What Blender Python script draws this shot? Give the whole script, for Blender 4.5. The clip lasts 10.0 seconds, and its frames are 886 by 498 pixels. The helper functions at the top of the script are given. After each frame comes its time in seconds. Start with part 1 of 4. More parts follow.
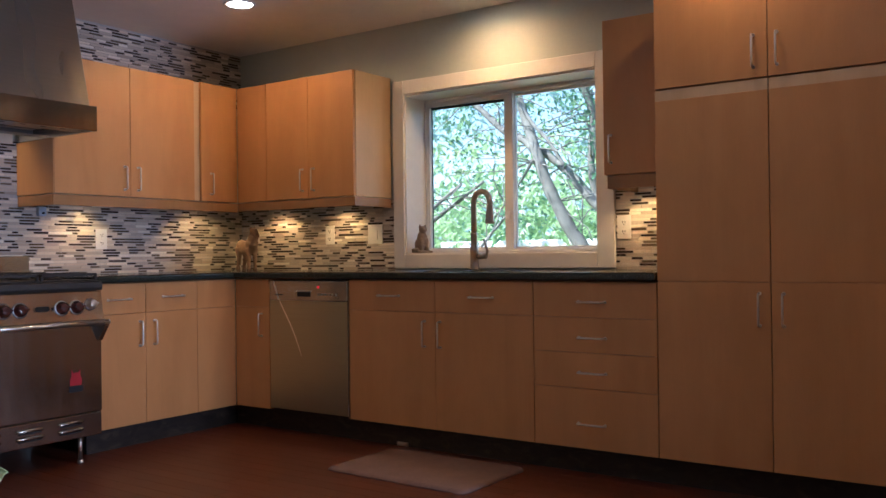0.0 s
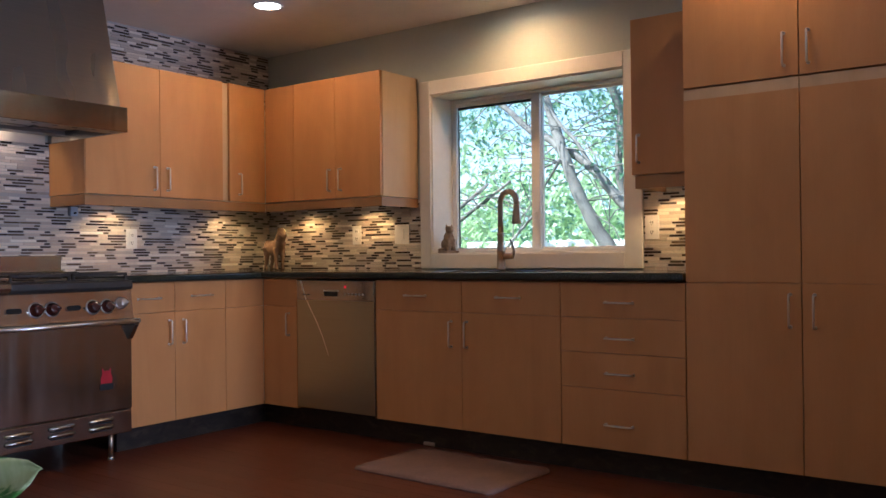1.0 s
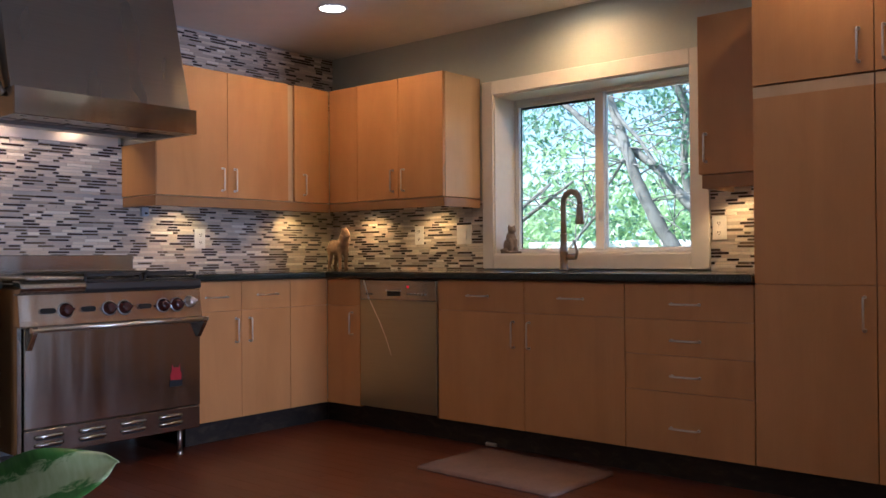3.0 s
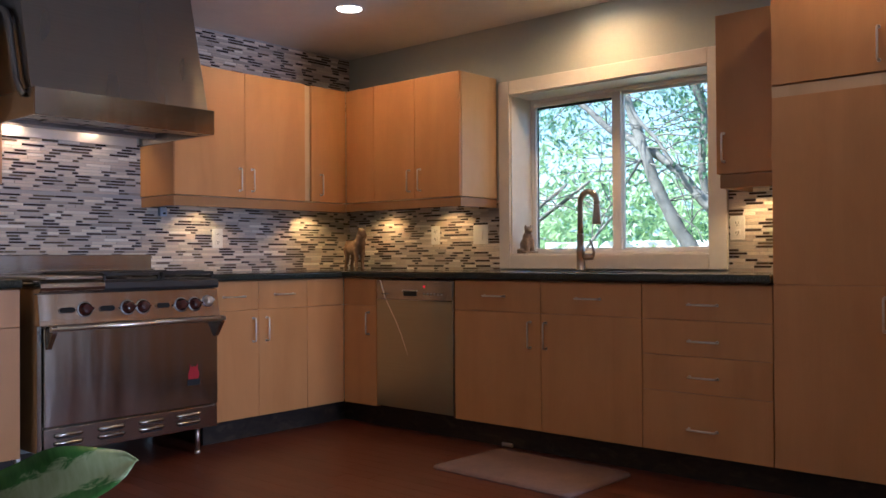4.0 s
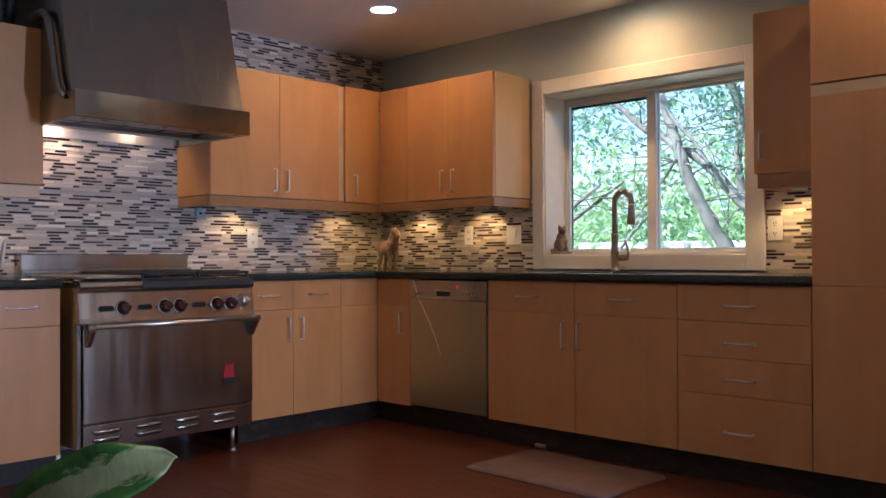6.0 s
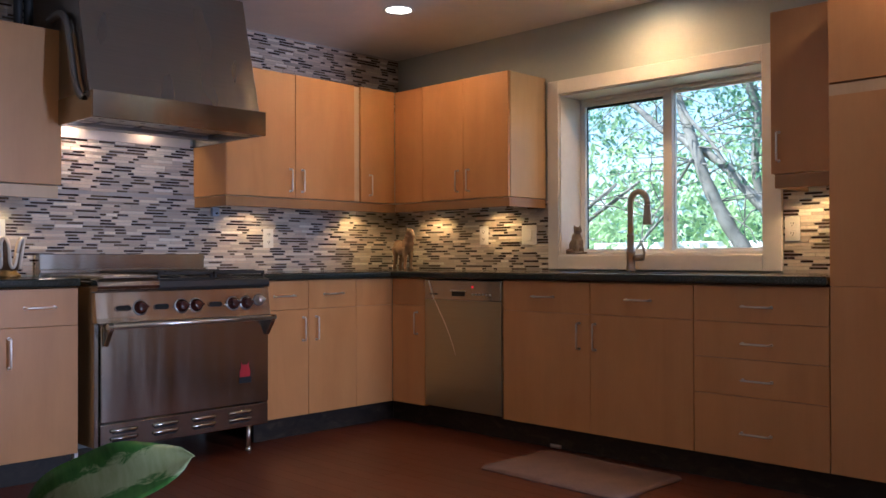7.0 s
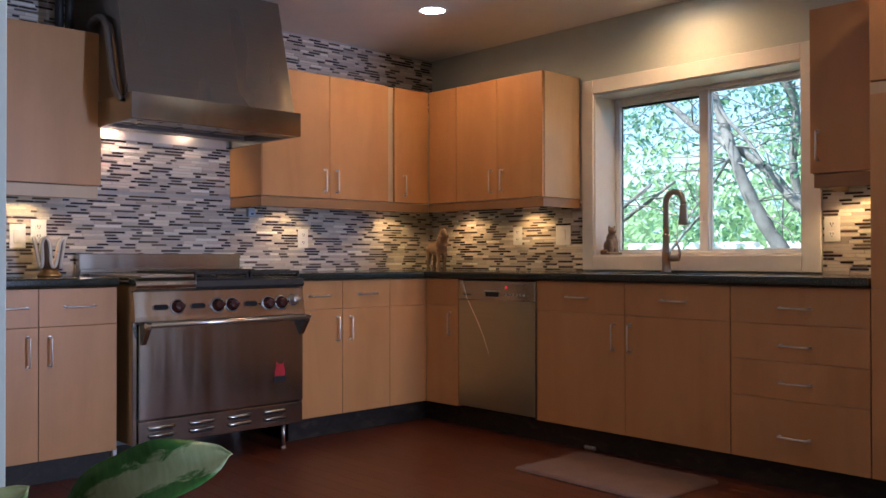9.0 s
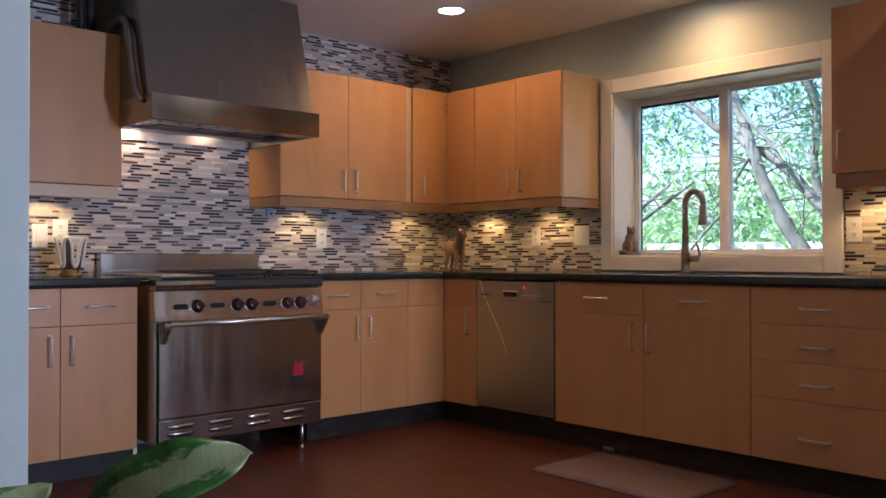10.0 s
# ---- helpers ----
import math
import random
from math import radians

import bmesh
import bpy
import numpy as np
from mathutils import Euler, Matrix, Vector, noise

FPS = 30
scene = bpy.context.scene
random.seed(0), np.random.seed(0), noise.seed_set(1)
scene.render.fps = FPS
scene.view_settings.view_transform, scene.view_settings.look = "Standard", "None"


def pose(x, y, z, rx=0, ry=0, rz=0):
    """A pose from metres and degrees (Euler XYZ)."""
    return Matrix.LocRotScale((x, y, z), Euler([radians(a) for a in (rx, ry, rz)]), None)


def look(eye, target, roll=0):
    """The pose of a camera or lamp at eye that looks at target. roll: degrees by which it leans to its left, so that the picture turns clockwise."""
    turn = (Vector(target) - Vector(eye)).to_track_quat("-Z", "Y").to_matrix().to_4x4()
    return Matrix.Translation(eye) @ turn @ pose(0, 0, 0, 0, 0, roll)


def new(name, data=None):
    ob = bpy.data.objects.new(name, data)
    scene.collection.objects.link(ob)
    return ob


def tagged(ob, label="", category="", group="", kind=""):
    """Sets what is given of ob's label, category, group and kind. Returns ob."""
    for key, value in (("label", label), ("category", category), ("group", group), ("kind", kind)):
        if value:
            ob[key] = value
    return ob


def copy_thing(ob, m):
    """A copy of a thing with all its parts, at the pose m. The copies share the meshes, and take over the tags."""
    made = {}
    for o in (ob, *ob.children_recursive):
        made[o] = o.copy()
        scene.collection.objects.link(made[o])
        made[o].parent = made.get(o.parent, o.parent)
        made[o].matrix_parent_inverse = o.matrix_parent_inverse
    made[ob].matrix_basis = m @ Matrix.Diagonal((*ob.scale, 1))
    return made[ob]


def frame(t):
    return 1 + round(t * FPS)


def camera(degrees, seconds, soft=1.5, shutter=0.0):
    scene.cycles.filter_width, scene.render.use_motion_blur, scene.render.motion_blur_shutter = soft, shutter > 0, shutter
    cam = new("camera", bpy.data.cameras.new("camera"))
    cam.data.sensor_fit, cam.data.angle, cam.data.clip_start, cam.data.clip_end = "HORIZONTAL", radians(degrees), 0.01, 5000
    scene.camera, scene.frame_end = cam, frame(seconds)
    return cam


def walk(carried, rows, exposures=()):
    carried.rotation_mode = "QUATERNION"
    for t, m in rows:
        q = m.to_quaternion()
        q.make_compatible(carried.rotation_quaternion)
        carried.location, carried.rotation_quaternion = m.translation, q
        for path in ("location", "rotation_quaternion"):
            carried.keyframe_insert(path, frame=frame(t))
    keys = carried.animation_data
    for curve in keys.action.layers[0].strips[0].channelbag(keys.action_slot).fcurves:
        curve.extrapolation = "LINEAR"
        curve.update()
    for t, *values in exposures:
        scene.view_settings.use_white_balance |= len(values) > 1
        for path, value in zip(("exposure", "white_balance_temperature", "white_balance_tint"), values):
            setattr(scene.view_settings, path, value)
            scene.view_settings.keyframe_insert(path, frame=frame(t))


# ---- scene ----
from math import cos, sin, pi

# ---- camera: pans on a tripod, the lens a little ahead of its axis ----
cam = camera(53.68, 10.0)
PATH = [
    (0, (4.6184, -4.2068, 0.9992), (3.4786, -2.5634, 1.0142), -0.71),
    (0.5, (4.6172, -4.2077, 0.9992), (3.4545, -2.5804, 1.0143), -0.67),
    (1, (4.6158, -4.2087, 0.9992), (3.4277, -2.5998, 1.0151), -0.62),
    (1.5, (4.6140, -4.2100, 0.9992), (3.3936, -2.6256, 1.0159), -0.56),
    (2, (4.6124, -4.2113, 0.9992), (3.3627, -2.6499, 1.0163), -0.51),
    (2.5, (4.6109, -4.2126, 0.9992), (3.3330, -2.6740, 1.0168), -0.47),
    (4, (4.6083, -4.2148, 0.9992), (3.2835, -2.7165, 1.0173), -0.37),
    (4.5, (4.6073, -4.2157, 0.9992), (3.2649, -2.7331, 1.0176), -0.33),
    (5, (4.6066, -4.2163, 0.9992), (3.2513, -2.7455, 1.0177), -0.29),
    (5.5, (4.6059, -4.2169, 0.9992), (3.2383, -2.7576, 1.0179), -0.27),
    (7, (4.6039, -4.2188, 0.9992), (3.2001, -2.7944, 1.0184), -0.19),
    (7.5, (4.6032, -4.2196, 0.9992), (3.1855, -2.8088, 1.0186), -0.16),
    (8, (4.6024, -4.2204, 0.9992), (3.1700, -2.8246, 1.0188), -0.14),
    (8.5, (4.6017, -4.2211, 0.9992), (3.1574, -2.8376, 1.0190), -0.11),
    (9, (4.6010, -4.2218, 0.9992), (3.1446, -2.8511, 1.0192), -0.09),
    (9.5, (4.6003, -4.2226, 0.9992), (3.1308, -2.8659, 1.0193), -0.06),
    (10, (4.5995, -4.2234, 0.9992), (3.1157, -2.8825, 1.0195), -0.03),
]
EXPOSURE = 1.25
KELVIN = 5350
walk(cam, [(t, look(eye, target, roll)) for t, eye, target, roll in PATH],
     exposures=[(0, EXPOSURE, KELVIN, 10), (10, EXPOSURE, KELVIN, 10)])

# ---- plan ----
CEIL = 2.40
BASE = 0.618        # base cabinet fronts stand this far from the wall
UPPER = 0.356       # wall cabinet fronts
TOE = 0.124
TOP = 0.917         # worktop
EAST, SOUTH = 6.3, -7.2

# ---- world and sun ----
SUN_EL, SUN_AZ = radians(52), radians(215)
world = bpy.data.worlds.new("sky")
scene.world = world
world.use_nodes = True
wn = world.node_tree.nodes
sky = wn.new("ShaderNodeTexSky")
sky.sky_type, sky.sun_disc = "NISHITA", False
sky.sun_elevation, sky.sun_rotation = SUN_EL, SUN_AZ
world.node_tree.links.new(sky.outputs[0], wn["Background"].inputs[0])
wn["Background"].inputs[1].default_value = 0.15


def lamp(name, kind, matrix, energy, colour, **settings):
    data = bpy.data.lights.new(name, kind)
    data.energy, data.color = energy, colour
    if kind == "SPOT":
        data.spot_size, data.spot_blend = settings["size"], settings["blend"]
        data.shadow_soft_size = settings["soft"]
    elif kind == "AREA":
        data.shape, data.size, data.size_y = "RECTANGLE", settings["w"], settings["h"]
    else:
        data.angle = settings["angle"]
    ob = new(name, data)
    ob.matrix_world = matrix
    return ob


sun_from = Vector((sin(SUN_AZ) * cos(SUN_EL), cos(SUN_AZ) * cos(SUN_EL), sin(SUN_EL)))
lamp("sun", "SUN", look(sun_from * 20, (0, 0, 0)), 5.0, (1, 0.95, 0.86), angle=radians(0.6))

WARM = (1.0, 0.52, 0.175)
# the last two cans are out of view, added as warm fill
CANS = [(0.962, -0.874), (2.13, -0.29), (3.57, -0.80), (2.45, -2.80), (1.3, -5.5)]
CAN_POWER = [9.6, 15.0, 4.2, 9.0, 2.5]
CAN_CONE = [168, 171, 140, 162, 140]
for (x, y), power, cone in zip(CANS, CAN_POWER, CAN_CONE):
    lamp("can_lamp", "SPOT", pose(x, y, CEIL - 0.012), power, WARM, size=radians(cone), blend=1.0 if cone > 170 else 0.5, soft=0.035)
PUCKS = [(0.13, -0.43), (0.13, -1.26), (0.13, -2.77), (0.44, -0.13), (0.99, -0.13), (2.98, -0.13)]
for x, y in PUCKS:
    lamp("puck_lamp", "SPOT", pose(x, y, 1.326), 2.1, (1.0, 0.58, 0.21), size=radians(140), blend=0.6, soft=0.015)
# the second, weaker lamp is added to fill the right-hand side
for y, power in ((-2.33, 3.8), (-1.90, 0.7)):
    lamp("hood_lamp", "SPOT", pose(0.066, y, 1.719), power, (1.0, 0.62, 0.38), size=radians(165), blend=0.7, soft=0.05)
# unseen area lamp in an added wall slot, standing in for eastern daylight
lamp("east_daylight_fill", "AREA", look((EAST - 0.012, -1.75, 1.2), (0, -2.0, 0.8)), 39, (0.69, 0.745, 0.98), w=0.18, h=1.7)
# unseen lamp above the garden, added sky light falling in through the kitchen window
lamp("garden_sky_fill", "AREA", look((2.6, 1.7, 3.0), (1.5, -0.6, 0.9)), 3.5, (0.80, 0.90, 1.0), w=3.2, h=1.8)


# ---- materials ----
class Nodes:
    def __init__(self, name):
        self.mat = bpy.data.materials.new(name)
        self.mat.use_nodes = True
        self.tree = self.mat.node_tree
        self.bsdf = self.tree.nodes["Principled BSDF"]

    def add(self, kind, **values):
        n = self.tree.nodes.new("ShaderNode" + kind)
        for k, v in values.items():
            n.inputs[k.replace("_", " ")].default_value = v
        return n

    def link(self, a, b):
        self.tree.links.new(a, b)

    def coords(self, scale=(1, 1, 1), spread=0.0):
        tc = self.add("TexCoord")
        mp = self.add("Mapping")
        mp.inputs["Scale"].default_value = scale
        self.link(tc.outputs["Object"], mp.inputs["Vector"])
        if spread:
            info = self.add("ObjectInfo")
            mul = self.tree.nodes.new("ShaderNodeMath")
            mul.operation = "MULTIPLY"
            mul.inputs[1].default_value = spread
            self.link(info.outputs["Random"], mul.inputs[0])
            self.link(mul.outputs[0], mp.inputs["Location"])
        return mp.outputs["Vector"]

    def noise(self, vec, scale, detail=4.0, rough=0.55, distortion=0.0):
        n = self.add("TexNoise", Scale=scale, Detail=detail, Roughness=rough, Distortion=distortion)
        self.link(vec, n.inputs["Vector"])
        return n.outputs["Fac"]

    def ramp(self, fac, stops):
        r = self.tree.nodes.new("ShaderNodeValToRGB")
        els = r.color_ramp.elements
        while len(els) < len(stops):
            els.new(0.5)
        for e, (pos, col) in zip(els, stops):
            e.position, e.color = pos, (*col, 1)
        self.link(fac, r.inputs[0])
        return r.outputs[0]

    def mix(self, a, b, fac, blend="MIX"):
        m = self.tree.nodes.new("ShaderNodeMix")
        m.data_type, m.blend_type = "RGBA", blend
        for sock, val in ((m.inputs[0], fac), (m.inputs[6], a), (m.inputs[7], b)):
            if isinstance(val, bpy.types.NodeSocket):
                self.link(val, sock)
            elif isinstance(val, tuple):
                sock.default_value = (*val, 1)
            else:
                sock.default_value = val
        return m.outputs[2]

    def bump(self, fac, strength, distance=0.002):
        b = self.add("Bump", Strength=strength, Distance=distance)
        self.link(fac, b.inputs["Height"])
        self.link(b.outputs[0], self.bsdf.inputs["Normal"])

    def span(self, fac, lo, hi, sock):
        m = self.add("MapRange")
        m.inputs["To Min"].default_value, m.inputs["To Max"].default_value = lo, hi
        self.link(fac, m.inputs["Value"])
        self.link(m.outputs[0], self.bsdf.inputs[sock])


def plain(name, colour, rough=0.5, metal=0.0, vary=0.12, scale=30.0, bump=0.05, coat=0.0):
    """A plain surface with two scales of variation."""
    n = Nodes(name)
    v = n.coords()
    big, fine = n.noise(v, scale * 0.12), n.noise(v, scale)
    lo = tuple(c * (1 - vary) for c in colour)
    hi = tuple(min(1, c * (1 + vary)) for c in colour)
    a = n.ramp(big, [(0.3, lo), (0.7, hi)])
    c = n.mix(a, n.ramp(fine, [(0.35, lo), (0.65, hi)]), 0.4)
    n.link(c, n.bsdf.inputs["Base Color"])
    n.span(fine, max(0.02, rough - 0.06), min(1, rough + 0.06), "Roughness")
    n.bsdf.inputs["Metallic"].default_value = metal
    n.bsdf.inputs["Coat Weight"].default_value = coat
    if bump:
        n.bump(fine, bump)
    return n.mat


def maple(name, tone=(0.56, 0.286, 0.105)):
    n = Nodes(name)
    v = n.coords((9, 9, 0.55), 40.0)
    wide = n.noise(n.coords((3.2, 3.2, 0.35), 60.0), 1.6, 3, 0.5, 0.6)
    grain = n.noise(v, 14, 6, 0.65, 0.3)
    fleck = n.noise(n.coords((60, 60, 6), 40.0), 6, 2)
    dark = tuple(c * f for c, f in zip(tone, (0.84, 0.80, 0.74)))
    pale = tuple(c * f for c, f in zip(tone, (1.10, 1.12, 1.16)))
    base = n.ramp(wide, [(0.3, dark), (0.5, tone), (0.72, pale)])
    blotch = n.noise(n.coords((1, 1, 0.6), 30.0), 5.5, 3, 0.5, 1.0)
    col = n.mix(base, n.ramp(grain, [(0.3, dark), (0.7, pale)]), 0.20)
    col = n.mix(col, n.ramp(blotch, [(0.35, dark), (0.65, pale)]), 0.22)
    col = n.mix(col, n.ramp(fleck, [(0.35, dark), (0.6, tone)]), 0.06)
    n.link(col, n.bsdf.inputs["Base Color"])
    n.span(grain, 0.36, 0.46, "Roughness")
    n.bsdf.inputs["Coat Weight"].default_value = 0.10
    n.bsdf.inputs["Coat Roughness"].default_value = 0.35
    n.bump(grain, 0.015)
    return n.mat


def brushed(name, colour=(0.46, 0.44, 0.39), rough=0.17, brush=0.07, buckle=0.35):
    """Steel sheet brushed along the horizontal, faintly buckled so that reflections run up and down."""
    n = Nodes(name)
    line = n.noise(n.coords((1.2, 1.2, 300)), 2.0, 2, 0.5)
    warp = n.noise(n.coords((5, 5, 0.7)), 1.4, 2, 0.4)
    n.link(n.ramp(line, [(0.3, tuple(c * 0.9 for c in colour)), (0.7, colour)]), n.bsdf.inputs["Base Color"])
    n.bsdf.inputs["Metallic"].default_value = 1.0
    n.span(warp, rough - 0.03, rough + 0.04, "Roughness")
    fine = n.add("Bump", Strength=brush, Distance=0.0006)
    n.link(line, fine.inputs["Height"])
    wide = n.add("Bump", Strength=buckle, Distance=0.012)
    n.link(warp, wide.inputs["Height"])
    n.link(fine.outputs[0], wide.inputs["Normal"])
    n.link(wide.outputs[0], n.bsdf.inputs["Normal"])
    return n.mat


def tile_ramp(n, rnd):
    return n.ramp(rnd, [(0.0, (0.88, 0.79, 0.67)), (0.12, (0.53, 0.45, 0.385)), (0.26, (0.76, 0.68, 0.58)), (0.40, (0.42, 0.37, 0.325)),
                        (0.52, (0.88, 0.80, 0.68)), (0.64, (0.54, 0.47, 0.41)), (0.78, (0.70, 0.60, 0.51)), (0.9, (0.93, 0.88, 0.79)), (1.0, (0.60, 0.53, 0.465))])


def dark_ramp(n, rnd):
    return n.ramp(rnd, [(0.0, (0.032, 0.018, 0.010)), (0.40, (0.046, 0.027, 0.016)), (0.52, (0.105, 0.074, 0.043)), (0.75, (0.135, 0.100, 0.060)), (0.90, (0.19, 0.15, 0.095)), (1.0, (0.024, 0.015, 0.010))])


def tile_mat(name, ramp, rough, joined):
    n = Nodes(name)
    src = n.add("NewGeometry").outputs["Random Per Island"] if joined else n.add("ObjectInfo").outputs["Random"]
    veins = n.noise(n.coords((1, 1, 1)), 55, 5, 0.6, 0.8)
    col = n.mix(ramp(n, src), n.ramp(veins, [(0.35, (0.84, 0.82, 0.80)), (0.65, (1, 1, 1))]), 0.5, "MULTIPLY")
    n.link(col, n.bsdf.inputs["Base Color"])
    n.span(veins, rough - 0.05, rough + 0.1, "Roughness")
    n.bsdf.inputs["Specular IOR Level"].default_value = 0.2
    n.bump(veins, 0.05)
    return n.mat


def hardwood(name, joined):
    n = Nodes(name)
    v = n.coords((1.0, 9, 1))
    grain = n.noise(v, 9, 6, 0.65, 0.5)
    isl = n.add("NewGeometry").outputs["Random Per Island"] if joined else n.add("ObjectInfo").outputs["Random"]
    base = n.ramp(isl, [(0.0, (0.092, 0.025, 0.012)), (0.4, (0.106, 0.029, 0.014)), (0.75, (0.120, 0.034, 0.016)), (1.0, (0.099, 0.027, 0.013))])
    col = n.mix(base, n.ramp(grain, [(0.3, (0.7, 0.66, 0.62)), (0.7, (1, 1, 1))]), 0.5, "MULTIPLY")
    n.link(col, n.bsdf.inputs["Base Color"])
    n.span(n.noise(n.coords(), 3, 4), 0.27, 0.38, "Roughness")
    n.bump(grain, 0.03)
    return n.mat


def granite():
    n = Nodes("black_granite")
    v = n.coords()
    a, b = n.noise(v, 160, 3), n.noise(v, 14, 5)
    col = n.mix(n.ramp(a, [(0.5, (0.016, 0.020, 0.018)), (0.72, (0.09, 0.11, 0.095))]), n.ramp(b, [(0.3, (0.014, 0.018, 0.016)), (0.7, (0.034, 0.044, 0.038))]), 0.5)
    n.link(col, n.bsdf.inputs["Base Color"])
    n.span(b, 0.08, 0.16, "Roughness")
    return n.mat


def dark_stone():
    n = Nodes("dark_marbled_toe")
    v = n.coords((1, 1, 2.2))
    a = n.noise(v, 7, 6, 0.65, 1.6)
    n.link(n.ramp(a, [(0.35, (0.010, 0.007, 0.004)), (0.55, (0.024, 0.016, 0.010)), (0.75, (0.066, 0.046, 0.029))]), n.bsdf.inputs["Base Color"])
    n.bsdf.inputs["Roughness"].default_value = 0.55
    n.bump(a, 0.1)
    return n.mat


def leaf_mat(name, dark, light, joined=True):
    n = Nodes(name)
    src = n.add("NewGeometry").outputs["Random Per Island"]
    n.link(n.ramp(src, [(0.0, dark), (0.6, tuple((a + b) / 2 for a, b in zip(dark, light))), (1.0, light)]), n.bsdf.inputs["Base Color"])
    n.bsdf.inputs["Roughness"].default_value = 0.45
    tr = n.add("BsdfTranslucent")
    n.link(n.ramp(src, [(0.0, light), (1.0, tuple(min(1, c * 1.4) for c in light))]), tr.inputs["Color"])
    ms = n.add("MixShader", Fac=0.55)
    n.link(n.bsdf.outputs[0], ms.inputs[1])
    n.link(tr.outputs[0], ms.inputs[2])
    n.link(ms.outputs[0], n.tree.nodes["Material Output"].inputs["Surface"])
    return n.mat


def variegated():
    """Dark green leaf with a pale, ragged middle along its length (local x)."""
    n = Nodes("variegated_leaf")
    tc = n.add("TexCoord")
    sep = n.add("SeparateXYZ")
    n.link(tc.outputs["Object"], sep.inputs[0])
    ab = n.tree.nodes.new("ShaderNodeMath")
    ab.operation = "ABSOLUTE"
    off = n.tree.nodes.new("ShaderNodeMath")
    off.operation = "ADD"
    off.inputs[1].default_value = -0.006
    n.link(sep.outputs["Y"], off.inputs[0])
    n.link(off.outputs[0], ab.inputs[0])
    ragged = n.noise(n.coords((28, 60, 1)), 1.0, 6, 0.7, 0.6)
    m = n.tree.nodes.new("ShaderNodeMath")
    m.operation = "MULTIPLY_ADD"
    m.inputs[1].default_value = 0.062
    n.link(ragged, m.inputs[0])
    n.link(ab.outputs[0], m.inputs[2])
    vein = n.noise(n.coords((120, 30, 1)), 1.0, 3)
    pale = n.ramp(vein, [(0.3, (0.44, 0.52, 0.21)), (0.7, (0.56, 0.63, 0.31))])
    green = n.ramp(vein, [(0.3, (0.045, 0.16, 0.02)), (0.7, (0.09, 0.27, 0.04))])
    fac = n.ramp(m.outputs[0], [(0.053, (0, 0, 0)), (0.057, (1, 1, 1))])
    n.link(n.mix(pale, green, fac), n.bsdf.inputs["Base Color"])
    n.bsdf.inputs["Roughness"].default_value = 0.38
    n.bump(vein, 0.1)
    return n.mat


def glass():
    n = Nodes("window_glass")
    n.bsdf.inputs["Base Color"].default_value = (1, 1, 1, 1)
    n.bsdf.inputs["Roughness"].default_value = 0.0
    n.bsdf.inputs["Transmission Weight"].default_value = 1.0
    n.bsdf.inputs["IOR"].default_value = 1.45
    return n.mat


def glowing(name, colour, strength):
    n = Nodes(name)
    n.bsdf.inputs["Base Color"].default_value = (*colour, 1)
    n.bsdf.inputs["Emission Color"].default_value = (*colour, 1)
    n.bsdf.inputs["Emission Strength"].default_value = strength
    return n.mat


MAPLE = maple("maple_veneer")
# paler maple for sides and fillers; light falling on them is put into it
MAPLE_PALE = maple("maple_side", (0.62, 0.45, 0.27))
# darker maple copy: shade on the light rails is put into its colour
MAPLE_RAIL = maple("maple_rail", (0.34, 0.185, 0.075))
WALL = plain("sage_grey_paint", (0.50, 0.545, 0.505), 0.75, vary=0.04, scale=60, bump=0.08)
# for unseen walls: dark and warm to tame the light they bounce
TAN_WALL = plain("tan_bounce_paint", (0.34, 0.235, 0.145), 0.75, vary=0.05, scale=60, bump=0.08)
CEILING = plain("ceiling_paint", (0.84, 0.82, 0.79), 0.85, vary=0.04, scale=70, bump=0.1)
WHITE = plain("white_trim_paint", (0.78, 0.76, 0.72), 0.4, vary=0.05, scale=25, bump=0.04)
VINYL = plain("white_vinyl", (0.76, 0.76, 0.75), 0.35, vary=0.04, scale=40, bump=0.02)
PLATE = plain("white_plastic", (0.82, 0.80, 0.76), 0.35, vary=0.03, scale=60, bump=0.01)
GROUT = plain("grout", (0.50, 0.465, 0.44), 0.9, vary=0.1, scale=120, bump=0.1)
STEEL = brushed("brushed_steel", rough=0.21)
STEEL_PANEL = brushed("satin_steel_panel", (0.57, 0.52, 0.43), 0.20, 0.07, 0.6)
STEEL_V = brushed("brushed_steel_panel", (0.53, 0.515, 0.455), 0.19, 0.14, 0.75)
STEEL_DW = brushed("dishwasher_steel", (0.46, 0.42, 0.29), 0.38, 0.07, 0.2)
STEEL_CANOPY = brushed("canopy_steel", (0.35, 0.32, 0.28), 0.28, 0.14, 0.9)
STEEL_LIP = brushed("lip_steel", (0.42, 0.395, 0.35), 0.14, 0.12, 0.35)
# darker copy of the steel: shade under the hood is put into its colour
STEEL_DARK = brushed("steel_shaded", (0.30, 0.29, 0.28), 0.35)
CHROME = plain("satin_nickel", (0.76, 0.71, 0.64), 0.30, 1.0, vary=0.05, scale=80, bump=0.0)
BRONZE = plain("brushed_bronze_nickel", (0.37, 0.33, 0.29), 0.30, 1.0, vary=0.03, scale=60, bump=0.01)
IRON = plain("black_cast_iron", (0.018, 0.017, 0.016), 0.55, vary=0.3, scale=90, bump=0.15)
BLACK = plain("black_plastic", (0.010, 0.010, 0.010), 0.6, vary=0.2, bump=0.02)
KNOB = plain("dark_red_knob", (0.05, 0.012, 0.009), 0.22, vary=0.2, bump=0.0, coat=0.3)
RED = plain("red_enamel", (0.42, 0.02, 0.03), 0.4, vary=0.15)
FLOOR = hardwood("cherry_boards", True)
BOARD = hardwood("cherry_board", False)
GRANITE = granite()
TOE_MAT = dark_stone()
